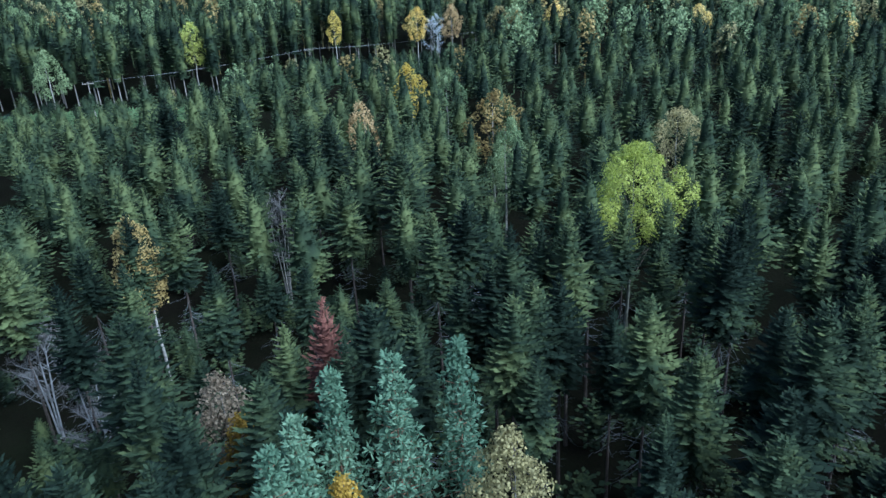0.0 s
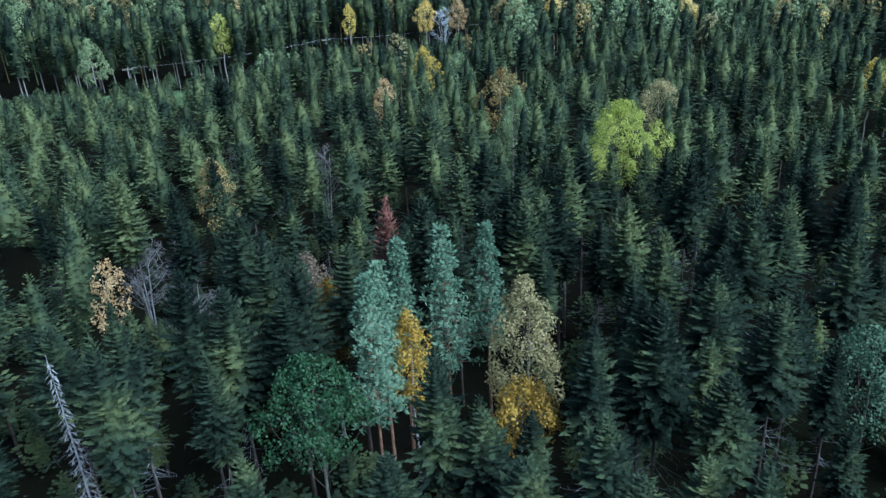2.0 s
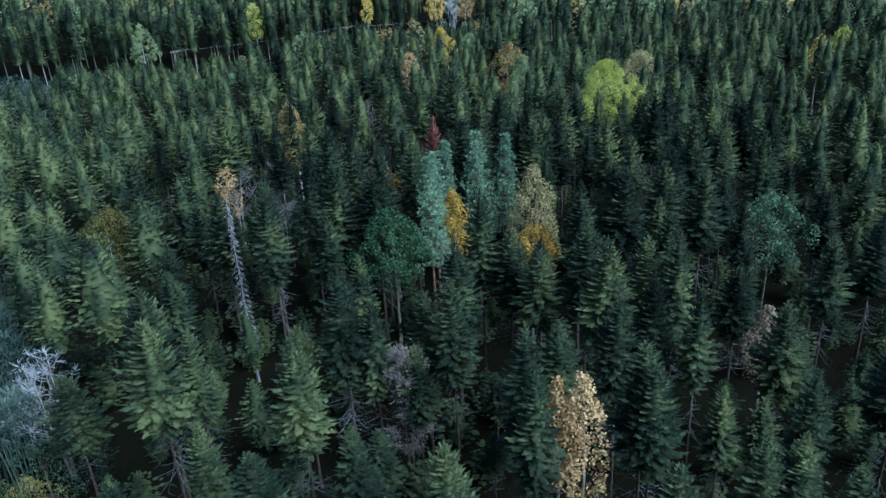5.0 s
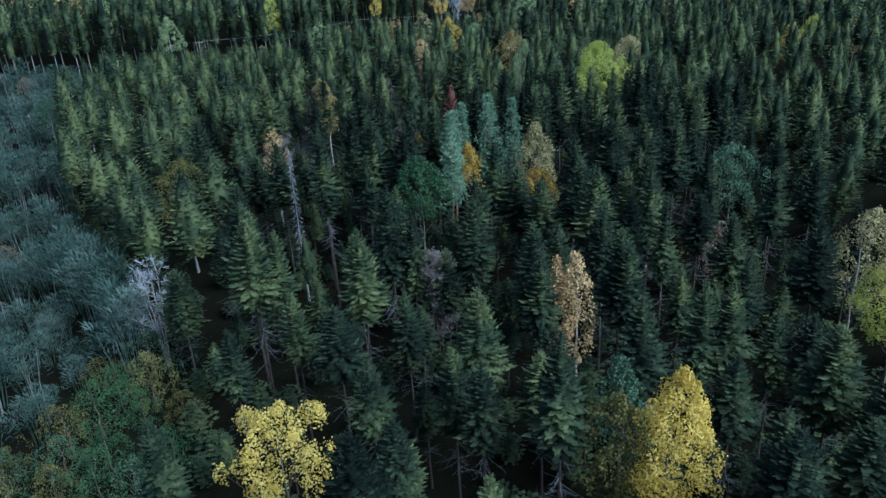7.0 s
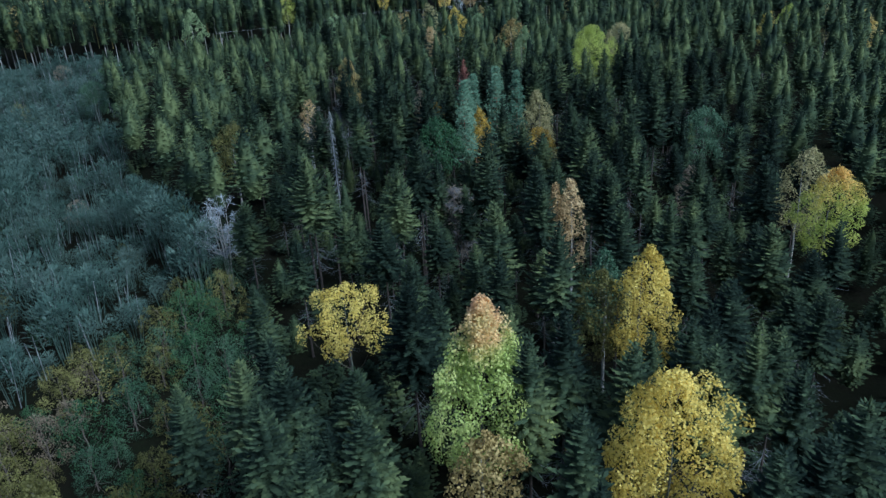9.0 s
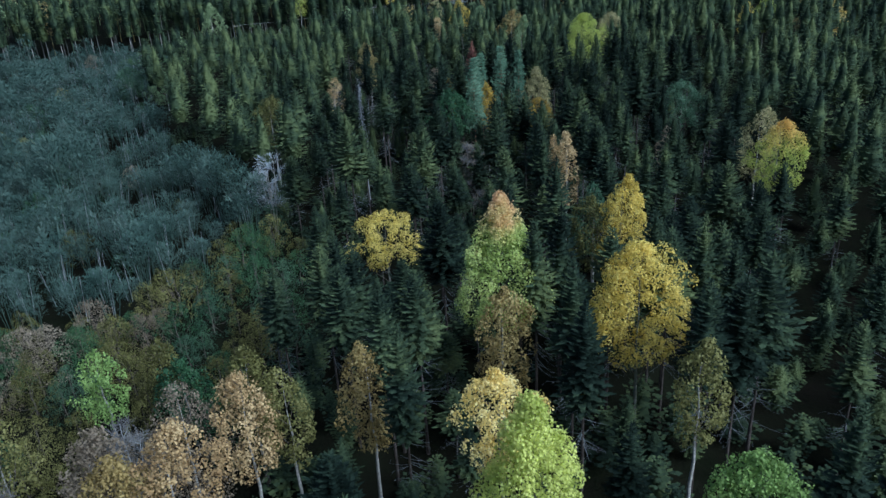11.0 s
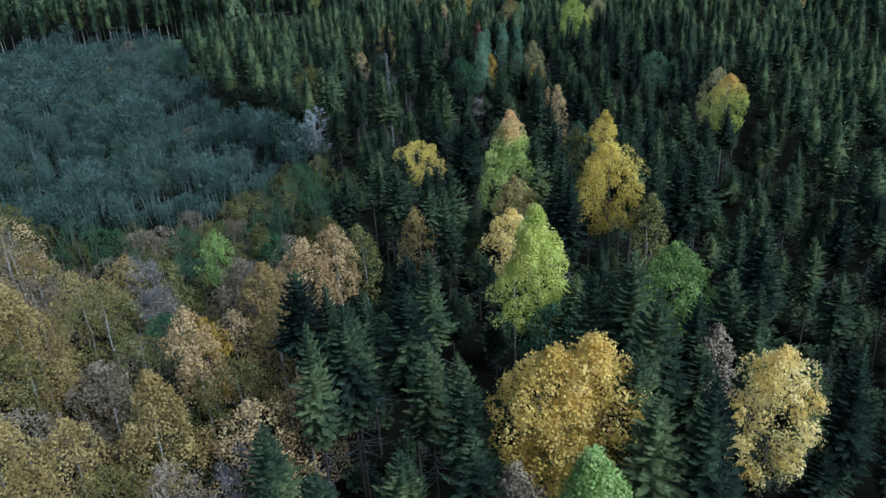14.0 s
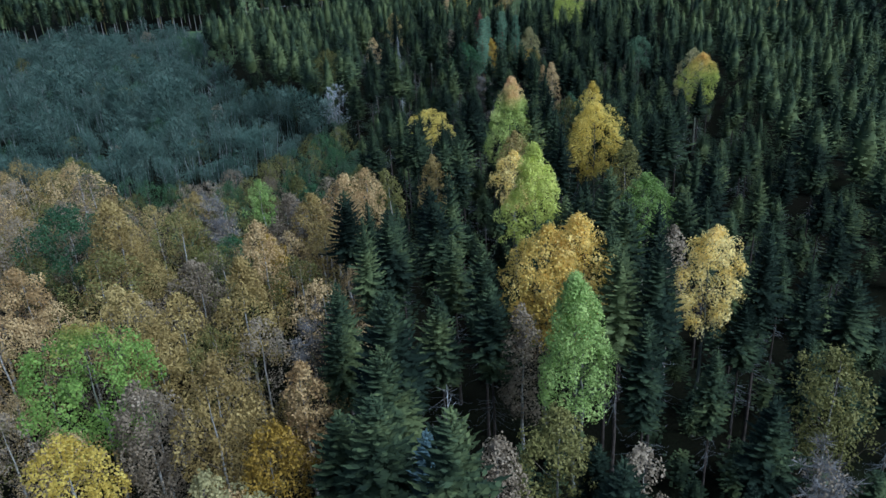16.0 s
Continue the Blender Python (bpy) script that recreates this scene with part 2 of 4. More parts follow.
def stem_mesh(name, rng, height, r0, material, sides=7, wander=0.12):
    q = Quads()
    pts, rad = [], []
    for i in range(9):
        t = i / 8
        pts.append((rng.uniform(-1, 1) * wander * t * (1 - t), rng.uniform(-1, 1) * wander * t * (1 - t), -0.6 + t * (height + 0.6)))
        rad.append(max(0.012, r0 * (1.25 if i == 0 else 1) * (1 - t) ** 0.85))
    q.tube(pts, rad, sides)
    return q.mesh(name, material)


def dead_boughs(rng, height, z0, z1, reach, n, droop=-0.5):
    """Bare grey boughs below the green crown."""
    q = Quads()
    for i in range(n):
        z = rng.uniform(z0, z1)
        az = rng.uniform(0, 6.28)
        d = Vector((math.cos(az), math.sin(az), 0))
        r = reach * rng.uniform(0.5, 1.1)
        pts = [Vector((0, 0, z)) + d * r * t + Vector((0, 0, r * droop * (t - 0.35 * t * t))) for t in (0, 0.35, 0.7, 1.0)]
        q.tube(pts, [0.020, 0.016, 0.011, 0.005], 3)
        for j in range(3):
            p = pts[1 + j % 3]
            sd = Vector((-d.y, d.x, 0)) * rng.choice((-1, 1))
            e = p + (d * 0.6 + sd + Vector((0, 0, droop * 0.5))).normalized() * r * rng.uniform(0.15, 0.32)
            q.tube([p, e], [0.010, 0.004], 3)
    return q


SPRUCE_KINDS = []
rng = random.Random(11)
for i in range(8):
    wide = (0.90, 1.0, 1.12, 0.95, 1.25, 0.85, 1.05, 1.15)[i]
    root = new("spruce_tree")
    root.empty_display_size = 0.5
    child("trunk", stem_mesh("spruce_trunk", rng, 19.6, 0.17, BARK), root)
    child("crown", fir_crown(rng, 20, 0.52 + 0.08 * (i % 4) / 4, 2.2 * wide, 0.34, 11, 8, 0.95, 0.2).mesh("spruce_crown", SPRUCE), root)
    child("dead_bough_layer", dead_boughs(rng, 20, 5.5, 11.0, 2.1 * wide, 22).mesh("spruce_dead", BARK_DEAD), root, "bare grey lower branches")
    tagged(root, "tall dark green spruce with drooping boughs", "spruce", "spruces of the stand")
    root.location = (0, 0, -500)
    SPRUCE_KINDS.append(root)

PLANTED = []
pick = random.Random(5)
used_roots = set()


def place(root, x, y, m_scale, turn):
    m = Matrix.Translation((x, y, ground_z(x, y))) @ Matrix.Rotation(turn, 4, "Z") @ Matrix.Diagonal((*m_scale, 1))
    if root.name not in used_roots:
        used_roots.add(root.name)
        root.matrix_basis = m
        return root
    was = root.scale.copy()
    root.scale = (1, 1, 1)
    c = copy_thing(root, m)
    root.scale = was
    return c


def spruce(x, y, h, w=1.0, label="", needles=None):
    """One spruce: place, height, breadth."""
    w = w * pick.uniform(0.86, 1.14)
    s = h / 20.0
    ob = place(pick.choice(SPRUCE_KINDS), x, y, (w * (0.35 + 0.65 * s), w * (0.35 + 0.65 * s), s), pick.uniform(0, 6.28))
    PLANTED.append((x, y, 1.9))
    if label:
        tagged(ob, label)
    if needles:
        for c in ob.children:
            if c.name.startswith("crown"):
                c.data = c.data.copy()
                c.data.materials[0] = needles
    return ob


# ---- pine ----
def pine(x, y, h, w=1.0):
    rg = random.Random(int(x * 31 + y * 17))
    root = new("pine_tree")
    child("trunk", stem_mesh("pine_trunk", rg, h - 0.4, 0.19, BARK_PINE), root)
    q, limbs = Quads(), Quads()
    z = h * 0.44
    while z < h - 0.3:
        u = (h - z) / (h * 0.56)
        n = 5 if u > 0.15 else 4
        turn = rg.uniform(0, 6.28)
        for k in range(n):
            az = turn + 6.283 * k / n + rg.uniform(-0.4, 0.4)
            d = Vector((math.cos(az), math.sin(az), 0))
            r = w * (0.20 + 1.7 * u ** 0.85) * rg.uniform(0.6, 1.2)
            rise = 0.55 - 0.5 * u
            end = Vector((0, 0, z)) + d * r + Vector((0, 0, rise * r))
            limbs.tube([(0, 0, z), Vector((0, 0, z)) + d * r * 0.5 + Vector((0, 0, rise * r * 0.3)), end], [0.04, 0.028, 0.012], 4)
            for c in range(3):
                ctr = Vector((0, 0, z)) + (end - Vector((0, 0, z))) * (0.45 + 0.28 * c) + Vector((rg.uniform(-.25, .25), rg.uniform(-.25, .25), 0.05))
                size = (0.30 + 0.12 * u) * rg.uniform(0.8, 1.3)
                for j in range(14):
                    v = Vector((rg.gauss(0, 1), rg.gauss(0, 1), rg.gauss(0.35, 0.7))).normalized()
                    q.kite(ctr + v * 0.08, v, size * rg.uniform(0.7, 1.3), 0.12, v.orthogonal().normalized())
        z += rg.uniform(0.45, 0.70)
    child("limb_frame", limbs.mesh("pine_limbs", BARK_PINE), root)
    child("crown", q.mesh("pine_crown", PINE), root)
    tagged(root, "blue-green pine with bushy clumps of needles", "pine", "pines in the stand")
    root.location = (x, y, ground_z(x, y))
    PLANTED.append((x, y, 1.9))


# ---- broadleaved trees ----
def crown_shape(kind, u):
    """Radius of the crown at u from its bottom (0) to its top (1)."""
    if kind == "cone":
        return (1 - u) ** 0.62 * min(1.12, 0.75 + 2.2 * u)
    if kind == "dome":
        return math.sqrt(max(0, 1 - (max(0, u - 0.25) / 0.75) ** 2)) * min(1, 0.6 + 2 * u)
    return math.sin(math.pi * min(1, max(0.02, (0.14 + 0.86 * u)))) ** 0.62


def leafy(x, y, h, w, colour, shape="egg", low=0.35, leaf=0.19, dense=1.0, bark_mat=None, label="", category="birch", name="birch_tree", many=None, clump=26):
    """A broadleaved tree: trunk, limbs that reach into the crown, and clumps of single leaves."""
    rg = random.Random(int(abs(x) * 53 + abs(y) * 29) + 3)
    bark_mat = bark_mat or BARK_PALE
    root = new(name)
    child("trunk", stem_mesh("leafy_trunk", rg, h * 0.93, 0.10 + 0.006 * h, bark_mat, 7, 0.6), root)
    q, limbs = Quads(), Quads()
    low = min(0.72, (0.28 if bark_mat is BARK_ASPEN else 0.16) + low)
    cz, ch = h * low, h * (1 - low)
    leaf *= 0.98
    r = w * 0.56
    if 110 < y < 400:
        leaf, dense = leaf * 1.5, dense * 0.7
    size0 = 0.34 + 0.062 * w
    n = many or int((10 + 3.1 * r * ch / (size0 * size0) * 0.50) * dense)
    lean = (rg.uniform(-0.06, 0.06), rg.uniform(-0.06, 0.06))
    lobes = [(rg.uniform(0, 6.28), rg.uniform(0.1, 0.85), rg.uniform(0.84, 1.26)) for _ in range(12)]
    per = int(clump * 3.0 * (0.19 / leaf) ** 1.6 * (size0 / 0.7) ** 2)
    for i in range(n):
        u = (i + rg.random()) / n
        u = 1 - u ** 1.15
        az = i * 2.39996 + rg.uniform(-0.6, 0.6)
        rr = crown_shape(shape, u)
        for la, lu, ls in lobes:
            da = abs((az - la + math.pi) % (2 * math.pi) - math.pi)
            if da < 0.7 and abs(u - lu) < 0.2:
                rr *= ls
        size = size0 * rg.uniform(0.65, 1.3) * (0.75 if u > 0.85 else 1.0)
        rad = max(0.0, r * rr * 1.08 - size * 0.5) * (1.0 if rg.random() < 0.68 else rg.uniform(0.25, 0.85))
        out = Vector((math.cos(az), math.sin(az), 0.0))
        c = out * rad + Vector((lean[0] * u * ch, lean[1] * u * ch, cz + u * ch - size * 0.4 + rg.uniform(-0.25, 0.25)))
        if i % 7 == 0:
            foot = Vector((0, 0, max(h * 0.18, c.z - rad * 1.2 - 0.5)))
            mid = foot.lerp(c, 0.5) + Vector((0, 0, -0.15 * rad))
            limbs.tube([foot, mid, c], [0.04, 0.028, 0.010], 4)
        up = out * 0.55 + Vector((0, 0, 0.55))
        for j in range(max(8, int(per * (size / size0) ** 2 * rg.uniform(0.8, 1.2)))):
            o = Vector((rg.gauss(0, 1), rg.gauss(0, 1), rg.gauss(0, 1)))
            o = (o.normalized() + up * rg.random()).normalized()
            far_out = size * rg.uniform(0.70, 1.06) * (1.0 if rg.random() < 0.9 else 1.3)
            p = c + Vector((o.x * far_out, o.y * far_out, o.z * far_out * 1.15))
            nrm = (o * 0.8 + Vector((rg.gauss(0, 1), rg.gauss(0, 1), rg.gauss(0.2, 1))) * 0.5).normalized()
            v = nrm.orthogonal().normalized()
            v = (v * math.cos(j * 2.4) + nrm.cross(v) * math.sin(j * 2.4)).normalized()
            ln = leaf * rg.uniform(0.65, 1.35)
            q.kite(p, v, ln, ln * 0.95, nrm.cross(v))
    child("limb_frame", limbs.mesh("leafy_limbs", BARK_LIMB), root)
    child("crown", q.mesh("leafy_crown", LEAF[colour]), root)
    tagged(root, label or "broadleaved tree in autumn leaf", category)
    root.matrix_basis = Matrix.Translation((x, y, ground_z(x, y))) @ Matrix.Rotation(rg.uniform(0, 6.28), 4, "Z")
    PLANTED.append((x, y, w * 0.38))
    return root


def bare(x, y, h, w, twig=None, stem=None, leaves=None, label="", low=0.25, stems=3, many=2200):
    """A bare tree: forked stems, limbs and fine twigs; leaves: a few that still hang."""
    rg = random.Random(int(abs(x) * 41 + abs(y) * 23) + 9)
    root = new("bare_tree")
    q, t = Quads(), Quads()
    tips = []
    for s in range(stems):
        az = 6.28 * s / stems + rg.uniform(-0.4, 0.4)
        d = Vector((math.cos(az), math.sin(az), 0)) * (w * 0.22 if stems > 1 else 0.05)
        top = d + Vector((0, 0, h * rg.uniform(0.85, 1.0)))
        pts = [Vector((0, 0, -0.4)) + d * 0.12, d * 0.35 + Vector((0, 0, h * 0.3)), d * 0.75 + Vector((0, 0, h * 0.62)), top]
        q.tube(pts, [0.11, 0.085, 0.05, 0.012], 6)
        for k in range(14):
            f = rg.uniform(low, 0.95)
            p = pts[1].lerp(pts[2], (f - 0.3) / 0.32) if f < 0.62 else pts[2].lerp(top, (f - 0.62) / 0.38)
            a2 = rg.uniform(0, 6.28)
            ln = w * 0.5 * (1.15 - f) * rg.uniform(0.7, 1.2) + 0.4
            e = p + Vector((math.cos(a2) * ln, math.sin(a2) * ln, ln * rg.uniform(0.5, 1.1)))
            q.tube([p, p.lerp(e, 0.5) + Vector((0, 0, -0.06 * ln)), e], [0.035, 0.022, 0.007], 4)
            tips += [p.lerp(e, 0.5), p.lerp(e, 0.8), e]
    for k in range(many):
        p = rg.choice(tips)
        v = Vector((rg.gauss(0, 1), rg.gauss(0, 1), rg.gauss(0.5, 0.8))).normalized()
        t.kite(p, v, rg.uniform(0.4, 1.1), 0.035, v.orthogonal().normalized())
    child("bare_crown_frame", q.mesh("bare_stems", stem or BARK_GREY), root)
    child("twig_mass", t.mesh("bare_twigs", twig or TWIG), root)
    if leaves:
        lv = Quads()
        for k in range(700):
            p = rg.choice(tips) + Vector((rg.gauss(0, .35), rg.gauss(0, .35), rg.gauss(0, .35)))
            v = Vector((rg.gauss(0, 1), rg.gauss(0, 1), rg.gauss(-0.2, 0.8))).normalized()
            lv.kite(p, v, rg.uniform(0.14, 0.26), 0.16, v.orthogonal().normalized())
        child("leaf_mass", lv.mesh("bare_leaves", LEAF[leaves]), root)
    tagged(root, label or "leafless grey tree with fine twigs", "bare tree")
    root.location = (x, y, ground_z(x, y))
    PLANTED.append((x, y, w * 0.3))
    return root


def dead_spruce(x, y, h, reach):
    rg = random.Random(77)
    root = new("dead_spruce")
    q = Quads()
    child("trunk", stem_mesh("dead_trunk", rg, h, 0.15, BARK_GREY), root)
    for i in range(105):
        z = h * (0.25 + 0.73 * (i + rg.random()) / 105)
        u = 1 - z / h
        az = i * 2.4 + rg.uniform(-0.4, 0.4)
        d = Vector((math.cos(az), math.sin(az), 0))
        r = reach * (0.12 + 0.95 * min(1, u * 2.0)) * rg.uniform(0.6, 1.1)
        pts = [Vector((0, 0, z)) + d * r * t + Vector((0, 0, r * (-0.75 * t + 0.35 * t * t))) for t in (0, 0.4, 0.75, 1)]
        q.tube(pts, [0.022, 0.018, 0.012, 0.005], 3)
        for j in range(4):
            t = 0.25 + 0.75 * j / 9
            p = pts[0].lerp(pts[3], t) + Vector((0, 0, -0.09 * r * 4 * t * (1 - t)))
            sd = Vector((-d.y, d.x, 0)) * rg.choice((-1, 1))
            w = (d * 0.5 + sd * rg.uniform(0.4, 1.0) + Vector((0, 0, -0.9))).normalized()
            q.kite(p, w, rg.uniform(0.3, 0.6), 0.05, w.orthogonal().normalized())
    child("limb_frame", q.mesh("dead_branches", BARK_GREY), root)
    tagged(root, "dead standing spruce, silver grey and without needles", "dead tree")
    root.location = (x, y, ground_z(x, y))
    PLANTED.append((x, y, 1.4))


# ---- ground ----
def axis(lo, hi, fine_lo, fine_hi, n_fine):
    a = list(np.linspace(fine_lo, fine_hi, n_fine))
    return [lo, lo * 0.6 + fine_lo * 0.4, lo * 0.25 + fine_lo * 0.75] + a + [hi * 0.25 + fine_hi * 0.75, hi * 0.6 + fine_hi * 0.4, hi]


gx = axis(-2500, 2500, -260, 260, 100)
gy = axis(-2500, 3000, -180, 400, 110)
gv = [(x, y, ground_z(x, y) + (0.18 * noise.noise((x * 0.21, y * 0.21, 0)) if abs(x) < 261 and -181 < y < 401 else 0.0)) for y in gy for x in gx]
gf = [(j * len(gx) + i, j * len(gx) + i + 1, (j + 1) * len(gx) + i + 1, (j + 1) * len(gx) + i) for j in range(len(gy) - 1) for i in range(len(gx) - 1)]


def ground_material():
    m, nt, bsdf, out = base_material("forest_floor")
    geo = nt.nodes.new("ShaderNodeNewGeometry")
    t1 = nt.nodes.new("ShaderNodeTexNoise")
    t1.inputs["Scale"].default_value = 0.12
    t1.inputs["Detail"].default_value = 3
    t2 = nt.nodes.new("ShaderNodeTexNoise")
    t2.inputs["Scale"].default_value = 2.5
    t2.inputs["Detail"].default_value = 6
    for t in (t1, t2):
        nt.links.new(geo.outputs["Position"], t.inputs["Vector"])
    f = math_node(nt, "ADD", math_node(nt, "MULTIPLY", t1.outputs["Fac"], 0.6), math_node(nt, "MULTIPLY", t2.outputs["Fac"], 0.4))
    # Colours set below real soil to stand in for shade between the trees.
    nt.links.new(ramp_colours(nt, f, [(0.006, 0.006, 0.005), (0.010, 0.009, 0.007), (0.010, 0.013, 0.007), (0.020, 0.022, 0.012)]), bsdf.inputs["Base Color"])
    bp = nt.nodes.new("ShaderNodeBump")
    bp.inputs["Distance"].default_value = 0.15
    nt.links.new(t2.outputs["Fac"], bp.inputs["Height"])
    nt.links.new(bp.outputs[0], bsdf.inputs["Normal"])
    bsdf.inputs["Roughness"].default_value = 0.95
    bsdf.inputs["Specular IOR Level"].default_value = 0.02
    return m


tagged(new("ground", mesh_of("ground", gv, gf, ground_material())), "forest floor of moss, needles and soil, darkened for the shade between trees", "ground", kind="structure")

# ---- single trees ----
# spruces of the main stand: x, y, height
spruce(27.7, 109.1, 20.4)
spruce(-7.0, 105.7, 16.6)
spruce(-40.0, 101.2, 21.4)
spruce(-38.9, 100.2, 22.5)
spruce(50.7, 97.9, 20.0)
spruce(43.1, 97.8, 20.6)
spruce(38.1, 97.6, 20.7)
spruce(-16.3, 95.3, 20.8)
spruce(44.1, 92.8, 20.0)
spruce(-10.4, 92.4, 18.9)
spruce(-18.0, 89.8, 22.3)
spruce(-22.7, 79.0, 20.2)
spruce(-17.4, 77.6, 20.8)
spruce(-26.1, 76.9, 18.6)
spruce(-5.7, 76.0, 21.6)
spruce(-11.6, 72.7, 20.0)
spruce(0.7, 68.9, 18.1)
spruce(-27.5, 66.3, 21.0)
spruce(0.9, 65.2, 20.0)
spruce(-18.7, 64.8, 14.3)
spruce(-30.4, 63.4, 20.9)
spruce(-2.2, 62.8, 19.5)
spruce(35.4, 61.1, 19.4)
spruce(11.5, 59.7, 21.0)
spruce(-49.4, 59.1, 17.3)
spruce(23.7, 57.0, 22.1)
spruce(-39.0, 56.9, 21.1)
spruce(29.5, 55.4, 22.5)
spruce(6.7, 55.0, 21.5)
spruce(-20.3, 54.8, 19.3)
spruce(20.3, 54.3, 22.4)
spruce(8.7, 53.8, 22.5)
spruce(32.7, 52.3, 20.3)
spruce(-25.8, 51.3, 21.3)
spruce(20.5, 51.3, 22.3)
spruce(3.9, 51.2, 22.9)
spruce(0.1, 51.1, 19.2)
spruce(2.5, 50.9, 20.4)
spruce(-29.8, 48.9, 21.0)
spruce(35.0, 48.4, 20.8)
spruce(7.1, 47.3, 20.6)
spruce(10.9, 46.8, 17.9)
spruce(28.2, 46.3, 20.5)
spruce(5.0, 45.7, 21.4)
spruce(3.5, 43.7, 21.2)
spruce(26.7, 43.5, 19.7)
spruce(12.3, 42.6, 21.3)
spruce(21.0, 42.4, 20.2)
spruce(-3.0, 42.3, 20.7)
spruce(4.7, 41.2, 17.8)
spruce(-11.4, 41.1, 21.1)
spruce(-21.7, 41.1, 22.5)
spruce(-5.4, 39.5, 23.2)
spruce(21.8, 38.8, 22.8)
spruce(-7.1, 38.2, 21.5)
spruce(14.3, 38.1, 20.2)
spruce(-44.1, 36.5, 21.2)
spruce(-18.1, 34.9, 22.9)
spruce(28.5, 34.9, 21.4)
spruce(-11.4, 34.8, 21.5)
spruce(17.8, 33.7, 20.2)
spruce(10.7, 32.8, 19.6)
spruce(-14.8, 31.3, 22.6)
spruce(16.2, 30.7, 19.5)
spruce(-15.3, 28.3, 21.2)
spruce(-19.4, 27.9, 21.6)
spruce(-21.9, 27.0, 23.7)
spruce(-31.4, 26.3, 20.0)
spruce(14.4, 25.6, 17.5)
spruce(18.8, 25.3, 20.5)
spruce(23.0, 25.2, 17.1)
spruce(9.3, 24.7, 21.8)
spruce(-20.1, 24.2, 18.3)
spruce(-25.6, 24.1, 23.0)
spruce(10.2, 23.3, 21.7)
spruce(5.6, 22.4, 20.7)
spruce(14.2, 21.2, 17.6)
spruce(1.4, 20.3, 15.8)
spruce(22.0, 20.2, 14.1)
spruce(-24.6, 19.1, 23.5)
spruce(-4.5, 18.3, 21.8)
spruce(-1.8, 17.5, 18.2)
spruce(-16.0, 15.9, 17.0)
spruce(26.8, 13.9, 18.0)
spruce(4.7, 13.7, 20.5)
spruce(0.3, 13.4, 18.0)
spruce(-7.1, 12.7, 19.3)
spruce(18.0, 12.5, 15.9)
spruce(9.2, 10.7, 20.0)
spruce(11.3, 9.0, 21.3)
spruce(5.2, 8.2, 21.4)
spruce(-9.9, 7.4, 17.6)
spruce(-16.4, 5.3, 20.2)
spruce(-7.6, 5.3, 19.6)
spruce(-13.9, 4.7, 18.2)
spruce(8.2, 4.6, 19.4)
spruce(-19.7, 4.5, 16.5)
spruce(-16.1, 4.0, 21.6)
spruce(-10.6, 3.7, 14.7)
spruce(18.1, 3.2, 17.5)
spruce(11.0, 2.3, 20.1)
spruce(-30.1, 1.8, 21.7)
spruce(4.8, 1.8, 19.3)
spruce(-26.8, 0.6, 18.9)
spruce(-0.0, -0.4, 18.9)
spruce(-28.7, -1.9, 21.2)
spruce(23.4, -3.3, 19.5)
spruce(-2.7, -3.7, 20.6)
spruce(-18.3, -3.8, 20.6)
spruce(16.1, -5.8, 18.0)
spruce(4.8, -5.9, 20.7)
spruce(5.0, -7.4, 20.3)
spruce(-14.3, -7.6, 16.2)
spruce(-2.5, -7.8, 19.9)
spruce(-29.1, -10.7, 14.8)
spruce(16.2, -12.1, 15.8)
spruce(12.1, -12.8, 18.8)
spruce(18.8, -13.1, 15.9)
spruce(9.7, -13.2, 19.3)
spruce(-8.2, -13.7, 19.5)
spruce(4.0, -16.1, 19.8)
spruce(-16.8, -17.3, 15.7)
spruce(-10.4, -17.4, 16.7)
spruce(18.0, -18.2, 18.0)
spruce(10.1, -19.5, 16.5)
spruce(-8.4, -20.6, 17.6)
spruce(20.3, -22.2, 17.0)
spruce(-3.2, -23.0, 21.2)
spruce(-14.6, -23.5, 15.0)
spruce(17.9, -24.4, 14.4)
spruce(11.6, -24.8, 16.0)
spruce(-16.5, -30.0, 19.1)
spruce(17.5, -30.1, 17.6)
spruce(9.5, -30.4, 19.0)
spruce(-8.6, -33.4, 19.0)
spruce(-27.0, -35.3, 18.6)
spruce(5.6, -36.7, 20.0)
spruce(-20.4, -36.9, 15.9)
spruce(-33.7, -36.9, 15.0)
spruce(9.6, -39.1, 19.8)
spruce(-5.6, -40.5, 22.6)
spruce(-27.5, -40.5, 19.3)
spruce(-24.6, -40.6, 19.4)
spruce(7.4, -40.6, 21.3)
spruce(2.7, -41.1, 22.0)
spruce(-31.7, -41.5, 17.7)
spruce(-1.4, -42.2, 20.9)
spruce(-8.3, -43.1, 22.4)
spruce(3.5, -43.4, 21.2)
spruce(9.1, -43.8, 20.2)
spruce(-25.3, -45.0, 19.5)
spruce(-21.1, -45.9, 17.9)
spruce(-18.9, -46.2, 19.4)
spruce(-6.1, -49.6, 21.5)
spruce(-21.5, -50.3, 20.7)
spruce(9.0, -50.7, 22.2)
spruce(6.8, -51.7, 20.7)
spruce(3.3, -53.4, 21.5)
spruce(-6.3, -55.1, 21.0)
spruce(-19.8, -57.0, 20.7)
spruce(-23.9, -65.8, 17.1)
spruce(6.6, -68.5, 21.4)
spruce(-9.0, -72.6, 17.8)
spruce(6.6, -73.5, 22.9)
spruce(-27.4, -73.6, 17.7)
spruce(-30.5, -73.8, 18.5)
spruce(-32.8, -74.1, 20.1)
spruce(-21.7, -74.3, 21.4)
spruce(2.1, -78.3, 20.4)
spruce(-9.1, -79.7, 21.6)
spruce(-23.5, -80.3, 21.7)
spruce(3.5, -80.4, 20.1)
